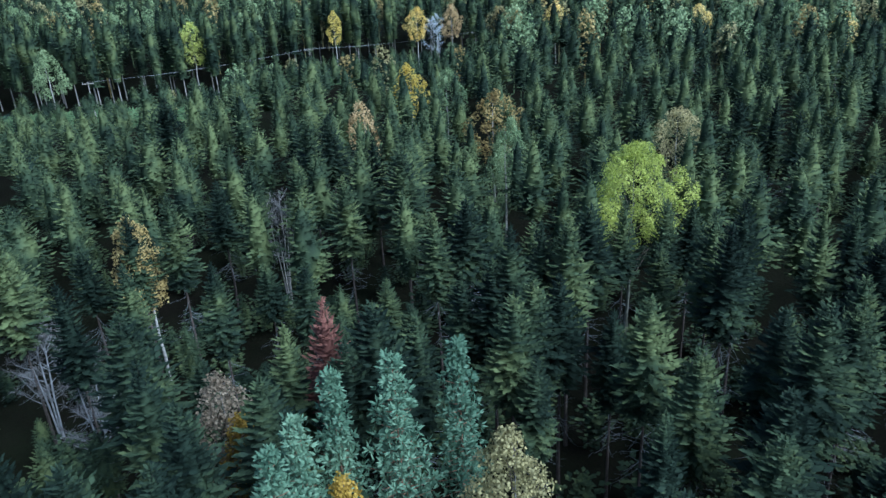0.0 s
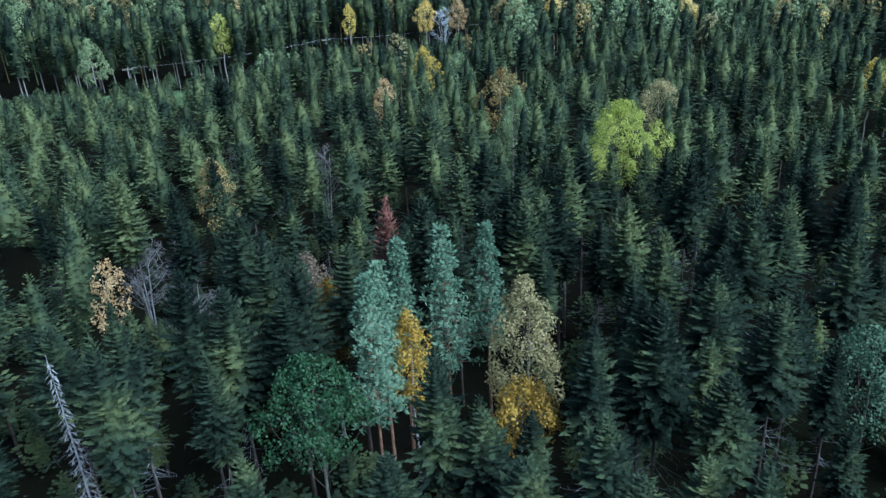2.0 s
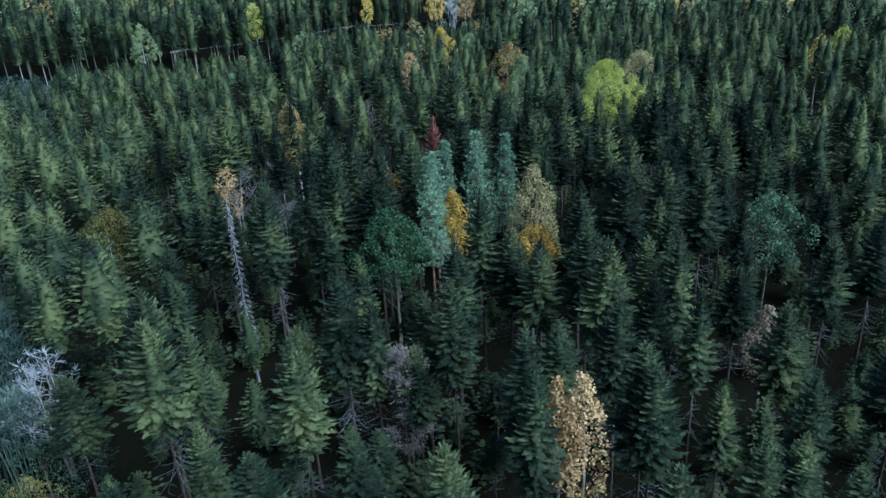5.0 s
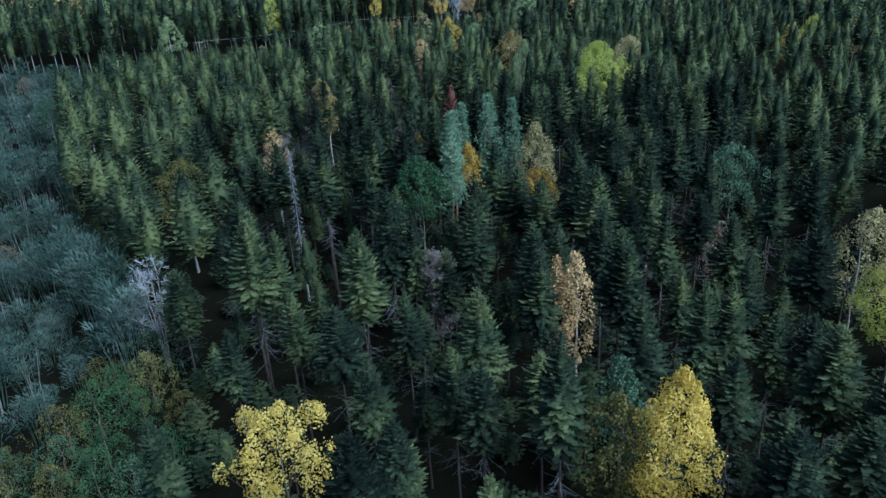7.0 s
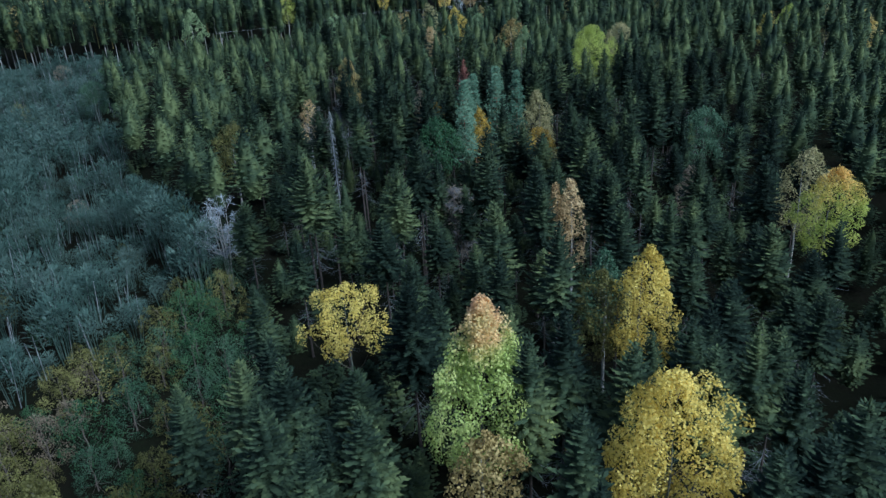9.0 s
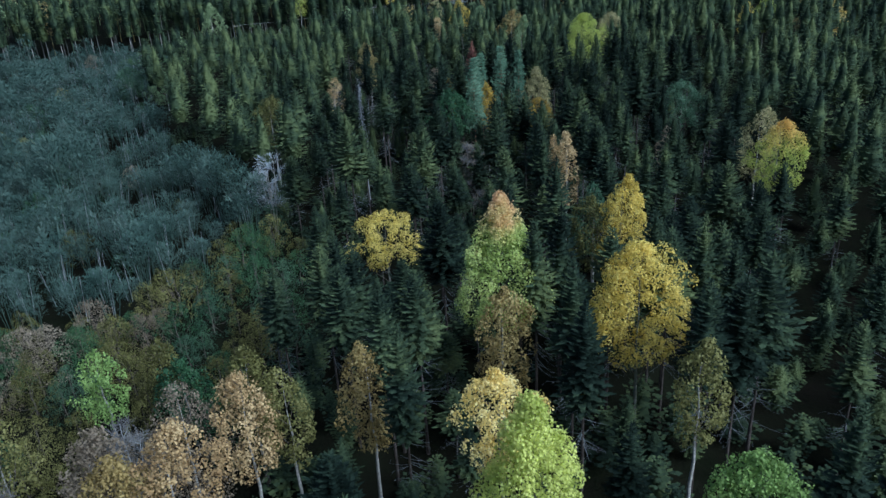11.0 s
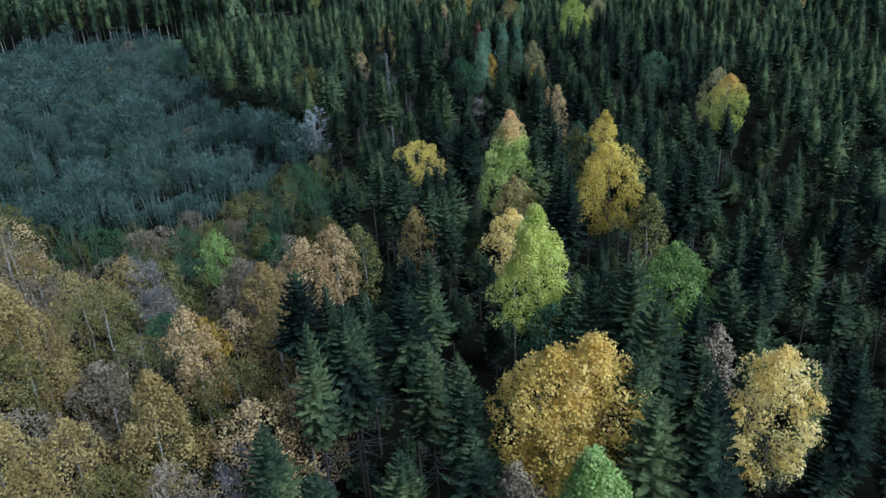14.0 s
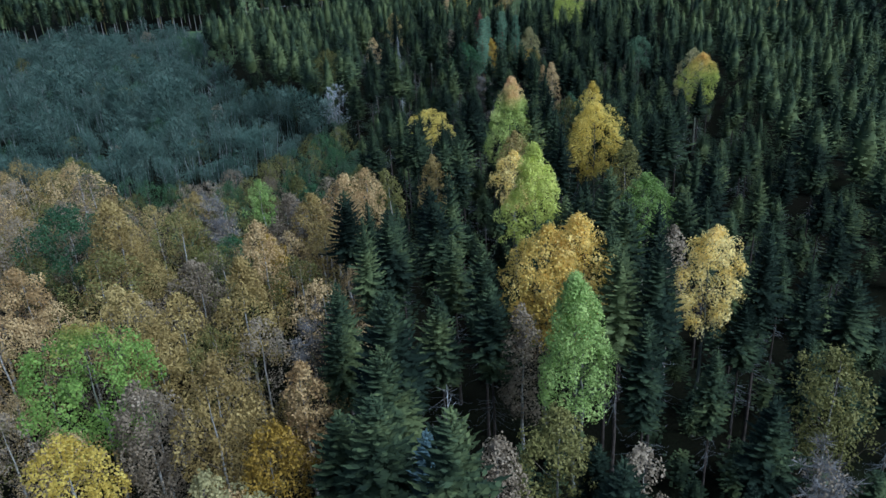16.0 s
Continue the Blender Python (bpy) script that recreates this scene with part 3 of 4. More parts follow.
spruce(-6.4, -80.7, 23.7)
spruce(-27.9, -80.9, 20.6)
spruce(-1.6, -81.5, 20.2)
spruce(-27.9, -82.9, 21.3)
spruce(-1.8, -83.4, 16.8)
spruce(-22.0, -84.7, 19.2)
spruce(-6.0, -85.6, 23.0)
spruce(-30.0, -85.9, 22.0)
spruce(-19.6, -89.9, 20.6)
spruce(-32.0, -92.9, 19.1)
spruce(4.0, -92.9, 22.5)
spruce(-9.3, -92.9, 22.9)
spruce(7.6, -93.6, 19.2)
spruce(2.2, -93.9, 16.0)
spruce(11.3, -94.0, 18.0)
spruce(-31.9, -94.6, 16.0)
spruce(-23.7, -95.2, 18.5)
spruce(-19.5, -95.6, 20.2)
spruce(-9.5, -97.3, 23.1)
spruce(-6.7, -97.8, 24.1)
spruce(5.4, -99.1, 15.0)
spruce(-27.9, -100.4, 21.7)
spruce(-3.0, -101.2, 15.8)
spruce(-27.2, -102.0, 23.0)
spruce(-8.9, -102.8, 20.3)
spruce(-27.9, -104.1, 19.8)
spruce(-30.6, -108.4, 17.9)
spruce(-2.7, -110.1, 18.0)
spruce(-28.0, -110.8, 20.6)
spruce(-14.2, -111.0, 16.0)
spruce(-13.3, -113.6, 17.0)
spruce(-23.4, -116.5, 23.6)
spruce(-15.7, -121.7, 23.9)
spruce(15.5, 64.0, 19.5)
spruce(19.8, 65.5, 19.0)
spruce(22.6, 66.5, 18.4)
# pines
pine(-9.5, 28.1, 22.1, 1.0)
pine(-8.9, 31.0, 21.4, 0.95)
pine(-7.6, 35.1, 21.2, 0.95)
pine(-4.0, 34.9, 22.4, 1.2)
pine(-0.4, 38.8, 20.7, 1.0)
# broadleaved trees, dead and bare trees: x, y, height, breadth
spruce(-8.8, 41.5, 22.6, 0.85, "withered spruce with rust-brown needles", SPRUCE_RED)
dead_spruce(-28.8, 21.1, 20.8, 1.2)
leafy(18.3, 72.7, 22.0, 7.6, "lime", "dome", 0.27, 0.17, 1.15, BARK_ASPEN, "broad yellow-green aspen among spruces", "aspen", "aspen_tree", clump=30)
leafy(6.7, 94.7, 19.5, 5.2, "pale", "cone", 0.3, label="pale grey-green birch among spruces")
leafy(6.3, 114.8, 18.6, 5.8, "tan", "egg", 0.3, label="tan autumn birch among spruces")
leafy(-7.1, 130.9, 19.8, 5.0, "yellow", "egg", 0.3, label="yellow birch at the stand's far side")
leafy(30.5, 99.2, 18.6, 6.6, "cream", "dome", 0.3, label="cream-coloured birch among spruces")
leafy(71, 177, 17.0, 6.5, "pale", "dome", 0.3, label="pale green birch in the far wood")
leafy(45, 254, 16, 5.5, "tan", "egg", 0.3, label="tan birch in the far wood")
leafy(-95.4, 177.5, 17.0, 7.0, "pale", "cone", 0.22, label="lone pale birch with a white trunk at the strip")
leafy(-30.6, 65.0, 19.5, 3.2, "tan", label="tan birch beside spruces")
leafy(-16, 40.5, 18.0, 3.2, "brown", label="olive-brown birch among spruces")
leafy(-14.3, 38.2, 16.6, 2.8, "amber", label="amber birch beside a brown one")
leafy(-36.0, 43.6, 16.6, 3.0, "peach", "dome", 0.45, dense=0.5, label="thin peach-coloured birch beside a dark gap")
leafy(-46.3, 31.6, 16.3, 6.0, "olive", "dome", 0.3, label="olive-yellow birch at the edge of the spruces")
leafy(19.2, 8.5, 14.0, 2.6, "brown", label="small brown birch among spruces")
bare(-11.7, 4.0, 15.5, 3.6, None, BARK_LIMB, "brown", "half-bare grey birch with a few brown leaves")
leafy(-0.8, -6.5, 17.9, 2.4, "peach", "cone", 0.4, dense=0.8, label="narrow peach-coloured birch among spruces")
leafy(0.7, -7.2, 18.6, 2.6, "peach", "egg", 0.3, dense=0.8, label="narrow rust-coloured birch among spruces")
leafy(-13.5, 25.1, 17.0, 6.2, "dark", "dome", 0.3, 0.2, 1.1, BARK_ASPEN, "dark green broadleaved tree with a round crown", "broadleaved tree", "broadleaved_tree")
leafy(27.0, 27.1, 16.0, 6.6, "teal", "dome", 0.3, 0.2, 1.1, BARK_ASPEN, "grey-green broadleaved tree with a domed crown", "broadleaved tree", "broadleaved_tree")
leafy(-6.9, 31.9, 16.3, 2.7, "amber", label="small amber birch before the pines")
leafy(2.5, 32.0, 18.3, 4.8, "cream", "egg", 0.15, label="cream-coloured birch beside the pines")
leafy(1.1, 24.0, 15.2, 4.1, "amber", "dome", 0.52, label="orange-tan birch among spruces")
leafy(-11.5, -41.7, 23.8, 6.3, "pink_top", "cone", 0.22, 0.17, 1.26, BARK_ASPEN, "tall yellow-green aspen with a salmon-pink top", "aspen", "aspen_tree", clump=30)
leafy(-23.0, -22.0, 14.4, 6.6, "yellow", "dome", 0.36, 0.17, 0.8, BARK_ASPEN, "open-crowned yellow aspen beside dark spruces", "aspen", "aspen_tree", clump=30)
leafy(3.8, -24.9, 18.8, 4.3, "yellow", "egg", 0.12, 0.17, 1.15, BARK_ASPEN, "slender yellow aspen among dark spruces", "aspen", "aspen_tree", clump=30)
leafy(2.1, -18.7, 15.5, 3.4, "teal", "dome", 0.3, label="grey-green birch among spruces")
leafy(1.0, -23.5, 16.2, 3.4, "olive", "egg", 0.3, label="olive birch beside a yellow aspen")
leafy(28.0, -9.3, 19.5, 5.2, "gold_top", "egg", 0.26, 0.17, 1.15, BARK_ASPEN, "green aspen whose top has turned orange", "aspen", "aspen_tree", clump=30)
leafy(29.5, 0.4, 18.6, 4.6, "cream", "egg", 0.3, dense=0.7, label="greyish birch among spruces")
bare(-42.5, 7.0, 13.6, 6.0, TWIG_WHITE, BARK_PALE, None, "leafless whitish birch at the edge of the spruces", 0.25, 4, 1500)
leafy(-0.2, -47.3, 21.0, 6.2, "yellow", "dome", 0.26, 0.17, 1.32, BARK_ASPEN, "broad bright yellow aspen among spruces", "aspen", "aspen_tree", clump=30)
leafy(-11.8, -47.5, 17.4, 4.0, "tan", "egg", 0.3, label="tan birch in front of an aspen")
leafy(-13.3, -61.7, 19.4, 4.4, "gold", "egg", 0.35, 0.17, 0.86, BARK_ASPEN, "loose golden aspen behind a green one", "aspen", "aspen_tree", clump=30)
leafy(-11.9, -69.1, 22.2, 5.6, "lime", "cone", 0.22, 0.17, 1.44, BARK_ASPEN, "tall yellow-green aspen among dark spruces", "aspen", "aspen_tree", clump=30)
leafy(-11.2, -72.6, 14.5, 5.4, "teal", "dome", 0.3, label="grey-green birch below an aspen")
leafy(0.6, -69.8, 18.6, 5.0, "green", "egg", 0.25, 0.17, 1.26, BARK_ASPEN, "green aspen with a yellowing top", "aspen", "aspen_tree", clump=30)
leafy(1.2, -58.4, 19.3, 3.0, "olive", "egg", 0.4, label="olive birch among spruces")
leafy(-22.8, -53.1, 16.3, 3.2, "tan", "egg", 0.3, label="orange-tan birch beside spruces")
leafy(-32.0, -55.6, 15.7, 4.2, "peach", "egg", 0.3, label="peach-coloured birch in the autumn grove")
leafy(-29.2, -54.0, 15.0, 3.2, "olive", "egg", 0.3, label="olive birch in the autumn grove")
leafy(-34.6, -64.3, 18.0, 4.4, "peach", "egg", 0.3, label="pale peach birch in the autumn grove")
leafy(-37.6, -64.5, 16.0, 4.6, "tan", "egg", 0.3, label="orange-tan birch in the autumn grove")
leafy(-14.3, -91.1, 22.2, 5.6, "gold", "egg", 0.25, 0.17, 1.32, BARK_ASPEN, "broad golden aspen with a pale top", "aspen", "aspen_tree", clump=30)
leafy(-11.3, -92.6, 23.2, 5.2, "gold", "egg", 0.25, 0.17, 1.26, BARK_ASPEN, "tall golden aspen beside its twin", "aspen", "aspen_tree", clump=30)
leafy(-13.7, -101.1, 22.7, 4.8, "fresh", "cone", 0.25, 0.17, 1.44, BARK_ASPEN, "pale green aspen before the golden ones", "aspen", "aspen_tree", clump=30)
leafy(-0.4, -91.7, 21.2, 4.8, "gold", "egg", 0.3, 0.17, 1.03, BARK_ASPEN, "golden aspen thinning on one side", "aspen", "aspen_tree", clump=30)
leafy(-17.0, -96.1, 17.2, 3.2, "brown", "egg", 0.25, label="olive-brown birch beside a golden aspen")
leafy(-0.3, -82.2, 17.6, 2.6, "brown", "egg", 0.4, label="thin grey-brown birch among dark spruces")
leafy(-42.1, -85.0, 17.8, 5.4, "tan", "cone", 0.25, label="tall tan birch in the autumn grove")
leafy(-57.7, -72.7, 19.4, 6.6, "tan", "cone", 0.25, label="broad tan birch in the autumn grove")
leafy(-42.1, -74.5, 16.8, 3.6, "peach", "egg", 0.3, label="peach-coloured birch in the autumn grove")
leafy(-39.6, -105.8, 19.8, 4.6, "tan", "egg", 0.3, label="golden-tan birch in the autumn grove")
leafy(-44.9, -104.3, 18.0, 3.8, "brown", "egg", 0.3, label="brownish birch in the autumn grove")
leafy(-35.7, -108.0, 16.6, 3.6, "amber", "dome", 0.3, label="amber birch in the autumn grove")
leafy(-47.9, -110.0, 18.2, 5.2, "yellow", "dome", 0.3, label="yellow birch in the autumn grove")
leafy(-37.0, -116.5, 19.5, 3.6, "cream", "dome", 0.3, label="pale cream birch in the autumn grove")
leafy(-35.0, -116.0, 18.0, 3.0, "cream", "dome", 0.3, label="pale cream birch in the autumn grove")
leafy(-34.3, -101.5, 16.8, 3.0, "peach", "egg", 0.3, label="rust-orange birch in the autumn grove")
leafy(-16.5, -109.9, 18.0, 4.2, "olive", "dome", 0.3, label="olive birch among spruces")
leafy(-20.7, -111.8, 17.4, 2.9, "brown", "egg", 0.3, label="brown birch among spruces")
leafy(4.5, -104.5, 17.0, 4.4, "olive", "dome", 0.3, label="yellow-olive birch among spruces")
bare(0.1, -111.8, 16.4, 3.8, None, BARK_LIMB, "brown", "half-bare brown birch among spruces")
leafy(-11.2, -111.0, 15.6, 2.4, "brown", "egg", 0.4, dense=0.7, label="thin brown birch among dark spruces")
spruce(-24.9, -111.5, 18.4, 1.1, "blue-grey young spruce beside a dark gap", SPRUCE_BLUE)
bare(-34.6, -91.9, 17.5, 4.4, None, BARK_LIMB, "brown", "grey half-bare birch in the autumn grove")
leafy(-51.8, -88.5, 17.3, 5.6, "tan", "egg", 0.3, label="tan birch in the autumn grove")
bare(-51.2, -59.6, 14.5, 5.4, None, BARK_LIMB, "brown", "grey half-bare birch in the autumn grove")
leafy(-78.0, -36.6, 12.8, 6.0, "olive", "dome", 0.2, label="olive birch at the edge of the brush")
leafy(-51.5, -97.5, 18.5, 7.6, "red_top", "dome", 0.2, 0.2, 1.15, BARK_ASPEN, "broad green rowan-like tree with red leaf tips", "broadleaved tree", "broadleaved_tree")
leafy(-66.7, -66.9, 16.4, 8.0, "dark", "dome", 0.2, 0.2, 1.0, BARK_ASPEN, "broad dark green tree in the autumn grove", "broadleaved tree", "broadleaved_tree")
leafy(-47.5, -66.0, 11.5, 4.4, "dark", "dome", 0.2, 0.2, 1.0, BARK_ASPEN, "low dark green tree in the autumn grove", "broadleaved tree", "broadleaved_tree")
leafy(-50.5, -57.0, 13.0, 4.4, "olive", "dome", 0.4, dense=0.7, label="olive open-crowned birch in the grove")
bare(-49.5, -63.0, 13.0, 5.0, None, BARK_LIMB, "brown", "grey half-bare birch with brown leaves")
leafy(-42.5, -71.0, 13.5, 3.6, "amber", "egg", 0.3, label="amber birch in the autumn grove")
bare(-41.0, -56.0, 12.5, 4.0, None, None, None, "leafless grey birch in a dark hollow")
leafy(-49.0, -43.0, 10.0, 3.4, "green", "egg", 0.17, label="small green birch with tan tips")
leafy(-44.0, -41.0, 10.0, 2.6, "olive", "egg", 0.2, label="small yellow-olive birch at the clearing")
leafy(-41.0, -44.0, 9.5, 4.4, "dark", "dome", 0.1, label="low bushy green birch at the clearing")
bare(-23.5, -101.1, 15.0, 2.4, None, None, None, "thin dead tree in a dark gap", 0.3, 1, 60)
leafy(-48.0, -79.0, 15.0, 4.4, "brown", "egg", 0.3, label="grey-brown birch in the autumn grove")
leafy(-48.0, -86.0, 15.0, 3.8, "tan", "egg", 0.3, label="tan birch in the autumn grove")
leafy(-42.0, -60.0, 14.0, 4.4, "brown", "dome", 0.3, label="grey-brown birch in the autumn grove")
leafy(-54.0, -58.0, 14.0, 4.0, "tan", "egg", 0.3, label="tan birch in the autumn grove")
leafy(-33.0, -50.0, 14.0, 3.6, "olive", "egg", 0.3, label="olive birch in the autumn grove")
leafy(-67.0, -77.0, 14.0, 4.6, "peach", "egg", 0.3, label="rust-coloured birch in the autumn grove")
leafy(-48.5, -91.5, 14.5, 4.0, "tan", "egg", 0.3, label="tan birch in the autumn grove")
bare(-39.0, 58.0, 15.0, 5.5, None, None, None, "leafless grey tree among spruces")
bare(-31.0, 51.0, 15.0, 4.6, None, None, None, "leafless grey tree among spruces")
bare(-21.0, 81.0, 16.0, 5.0, TWIG, BARK_PALE, None, "leafless tree with pale stems", 0.4, 4, 900)
leafy(73, 115, 17, 3.6, "yellow", label="yellow birch in the wood")
leafy(82, 124, 17, 6.0, "lime", "dome", 0.3, label="yellow-green birch in the wood")
leafy(-14, 116, 17, 3.6, "peach", "dome", 0.3, label="orange birch in the wood")
leafy(-1, 141, 17, 5.0, "pale", "dome", 0.3, label="pale green birch in the wood")
leafy(93, 124, 17, 5.0, "cream", "dome", 0.3, label="cream birch in the wood")
leafy(95.5, 110, 17, 4.0, "gold", "egg", 0.3, label="orange birch in the wood")
leafy(-98, 100, 10, 7.0, "teal", "dome", 0.1, label="round grey-green willow on the clearing", category="willow", name="willow_tree")
leafy(-86, 92, 10, 6.0, "pale", "dome", 0.1, label="pale willow on the clearing", category="willow", name="willow_tree")
leafy(-33, 222, 18, 3.5, "yellow", label="yellow birch in the far wood")
leafy(-9, 221, 18, 4.5, "gold", label="golden birch in the far wood")
bare(-4, 214, 18, 6.0, TWIG_WHITE, BARK_PALE, None, "leafless pale birch in the far wood")
leafy(1, 224, 18, 5.0, "peach", label="peach birch in the far wood")
leafy(14, 214, 18, 5.0, "cream", label="cream birch in the far wood")
leafy(19, 207, 18, 4.0, "tan", label="tan birch in the far wood")
leafy(31, 222, 18, 5.0, "gold", label="golden birch in the far wood")
leafy(68, 210, 18, 6.0, "gold", label="golden birch in the far wood")
leafy(77, 208, 18, 7.0, "pale", "dome", label="pale birch in the far wood")
leafy(95, 185, 18, 5.0, "gold", label="orange birch in the far wood")
leafy(88, 198, 18, 6.0, "pale", "dome", label="pale birch in the far wood")
leafy(-135, 240, 20, 9.0, "pale", "dome", label="pale birch in the far wood")
leafy(-91, 190, 20, 5.0, "pale", "cone", label="pale birch at the wood's edge")
leafy(-98, 222, 20, 7.0, "pale", "dome", label="pale birch in the far wood")
leafy(-66, 196, 20, 5.0, "lime", "dome", label="yellow birch at the wood's edge")
leafy(-84, 213, 20, 6.0, "pale", "dome", label="pale birch in the far wood")

# ---- the woods between and beyond ----
def edge_x(y):
    """Left edge of the spruce stand."""
    return float(np.interp(y, (-130, -45, -20, -5, 3, 18, 44, 73, 98, 150), (-32, -32, -33, -36, -42, -52, -69, -81, -94, -104)))


def line_y(x):
    """Middle of the cleared strip that runs under the power line."""
    return float(np.interp(x, (-200, -110, -95, -73, -56, -49, -40, -14, 20), (150, 172, 176, 179, 186, 203, 214, 222, 230)))


def strip_half(x):
    return float(np.interp(x, (-120, -40, -10, 15), (7.5, 7.5, 5, 0)))


def zone(x, y):
    s = strip_half(x)
    if s > 0 and abs(y - line_y(x)) < s:
        return "strip"
    if x < 20 and y > line_y(x):
        return "wall"
    if x > edge_x(y):
        if -24.8 < x < -20.2 and -122 < y < -78:
            return "gap"
        return "spruce"
    if y < float(np.interp(x, (-95, -72, -58, -45, -32), (-34, -44, -56, -58, -50))):
        return "autumn"
    if y < -22 or (y < -10 and x > -58) or (y < 4 and x > -50):
        return "thicket"
    return "brush"


def young(x, y):
    """Lower growth before the cleared strip."""
    back = line_y(x) - y
    return float(np.interp(back, (0, 22, 48, 80), (0.40, 0.48, 0.75, 1.0))) if -115 < x < 8 and 0 <= back < 80 and y > 70 else 1.0


def seen(x, y):
    """Ground that the flight can see, with a margin."""
    if -150 < y < 235 and abs(x + 24) < 0.64 * (y + 150) + 14:
        return True
    return 0 < y < 330 and abs(x) < 0.64 * y + 12


class Scatter:
    """Places at random with a least distance, kept clear of what stands already."""

    def __init__(self, seed):
        self.r = random.Random(seed)
        self.cell = {}
        for x, y, d in PLANTED:
            self.add(x, y, d)

    def add(self, x, y, d):
        self.cell.setdefault((int(x // 4), int(y // 4)), []).append((x, y, d))

    def free(self, x, y, d):
        i, j = int(x // 4), int(y // 4)
        for a in (i - 1, i, i + 1):
            for b in (j - 1, j, j + 1):
                for px, py, pd in self.cell.get((a, b), ()):
                    if (px - x) ** 2 + (py - y) ** 2 < (d + pd) ** 2:
                        return False
        return True


scat = Scatter(21)
near, tall, side, far, autumn, brush, thicket, wall, strip = [], [], [], [], [], [], [], [], []
rr = scat.r
for _ in range(60000):
    y = rr.uniform(-140, 330)
    hw = max(0.64 * (y + 150) + 14 if y < 235 else 0, 0.64 * y + 12 if y > 0 else 0)
    x = rr.uniform(-24 - hw, -24 + hw) if y < 235 else rr.uniform(-hw, hw)
    if not seen(x, y):
        continue
    z = zone(x, y)
    path_x = -24 + 24 * (y + 148) / 148 if y < 0 else 0
    off = max(35, abs(x - path_x) * 1.6, y * 0.95)
    if z == "spruce":
        open_spot = off < 62 and scat.free(x, y, 3.8) and not (-37 < x < -14 and y < -55)
        d = 2.3 if open_spot else 2.3 if off < 62 else 2.9 if off < 140 else 3.0
        if scat.free(x, y, d):
            scat.add(x, y, d)
            (tall if open_spot else near if off < 62 else side if off < 140 else far).append((x, y))
    elif z == "wall":
        if scat.free(x, y, 2.5):
            scat.add(x, y, 2.5)
            (wall if y - line_y(x) < strip_half(x) + 18 else far).append((x, y))
    elif z == "autumn":
        if scat.free(x, y, 2.35):
            scat.add(x, y, 2.35)
            autumn.append((x, y))
    elif z == "thicket":
        if scat.free(x, y, 1.45):
            scat.add(x, y, 1.45)
            pull = rr.random()
            if pull < 0.85:
                thicket.append((x, y))
    elif z == "brush":
        if scat.free(x, y, 1.6):
            scat.add(x, y, 1.6)
            (thicket if rr.random() < 0.07 else brush).append((x, y))


def spread(name, kinds, spots, heights, base_h, material, seed, breadth=(0.85, 1.15), label="", category="", patchy=0.0):
    """One object of many plants, each a turned and scaled copy of one of the kinds."""
    rg = np.random.RandomState(seed)
    vs, fs, n = [], [], 0
    for x, y in spots:
        v, f = kinds[rg.randint(len(kinds))]
        h = float(np.clip(rg.normal(*heights), heights[0] - 2.2 * heights[1], heights[0] + 1.6 * heights[1]))
        h *= young(x, y)
        if patchy:
            h *= 1.0 + patchy * noise.noise((x * 0.07, y * 0.07, 3.0))
        s = h / base_h
        w = rg.uniform(*breadth) * (0.35 + 0.65 * s)
        a = rg.uniform(0, 6.28)
        c, sn = math.cos(a) * w, math.sin(a) * w
        vs.append(np.column_stack((v[:, 0] * c - v[:, 1] * sn + x, v[:, 0] * sn + v[:, 1] * c + y, v[:, 2] * s + ground_z(x, y))))
        fs.append(f + n)
        n += len(v)
    if not vs:
        return None
    ob = new(name, mesh_of(name, np.concatenate(vs), np.concatenate(fs), material))
    return tagged(ob, label, category, kind="stuff")


rk = random.Random(99)
MID = [fir_crown(rk, 20, 0.46, 2.05 * f, 0.48, 10, 4, 1.1).arrays() for f in (0.9, 1.0, 1.15, 1.0, 1.25)]
LOW = [fir_crown(rk, 20, 0.52, 2.5 * f, 0.48, 10, 4, 1.25).arrays() for f in (0.9, 1.0, 1.15, 1.25)]
FAR = [fir_crown(rk, 20, 0.56, 2.65 * f, 0.60, 9, 3, 1.5).arrays() for f in (0.9, 1.0, 1.15, 1.25)]
near.sort(key=lambda p: abs(p[0] + 12) + abs(p[1] + 20) * 0.3)
tall.sort(key=lambda p: abs(p[0] + 12) + abs(p[1] + 20) * 0.3)
for x, y in tall[:60]:
    spruce(x, y, pick.uniform(14.5, 17.5))
spread("spruce_stand", MID, tall[60:], (16.5, 1.8), 20, SPRUCE, 9, label="dense dark green spruces of the stand", category="spruce wood")
for x, y in near[:30]:
    spruce(x, y, pick.uniform(8.0, 12.0))
spread("spruce_thicket", MID, near[30:], (9.5, 1.6), 20, SPRUCE, 1, label="dense dark green spruces that fill the stand", category="spruce wood")
under = []
for _ in range(6000):
    y = rr.uniform(-140, 130)
    hw = min(75, 0.64 * (y + 150) + 8)
    x = -24 + 24 * max(0, min(1, (y + 148) / 148)) + rr.uniform(-hw, hw)
    if zone(x, y) == "spruce" and scat.free(x, y, 0.5):
        scat.add(x, y, 1.6)
        under.append((x, y))
UNDER = [fir_crown(rk, 20, 0.2, 3.2 * f, 1.1, 7, 2, 1.9).arrays() for f in (0.9, 1.0, 1.15)]
spread("spruce_undergrowth", UNDER, under, (5.0, 1.2), 20, SPRUCE, 5, label="young spruces in the shade of the stand", category="spruce undergrowth")
spread("spruce_wood", LOW, side, (18.8, 1.5), 20, SPRUCE, 2, label="dark green spruce wood beside the flight", category="spruce wood")
spread("far_spruce_wood", FAR, far, (19.2, 1.5), 20, SPRUCE, 3, label="far dark green spruce wood", category="spruce wood")

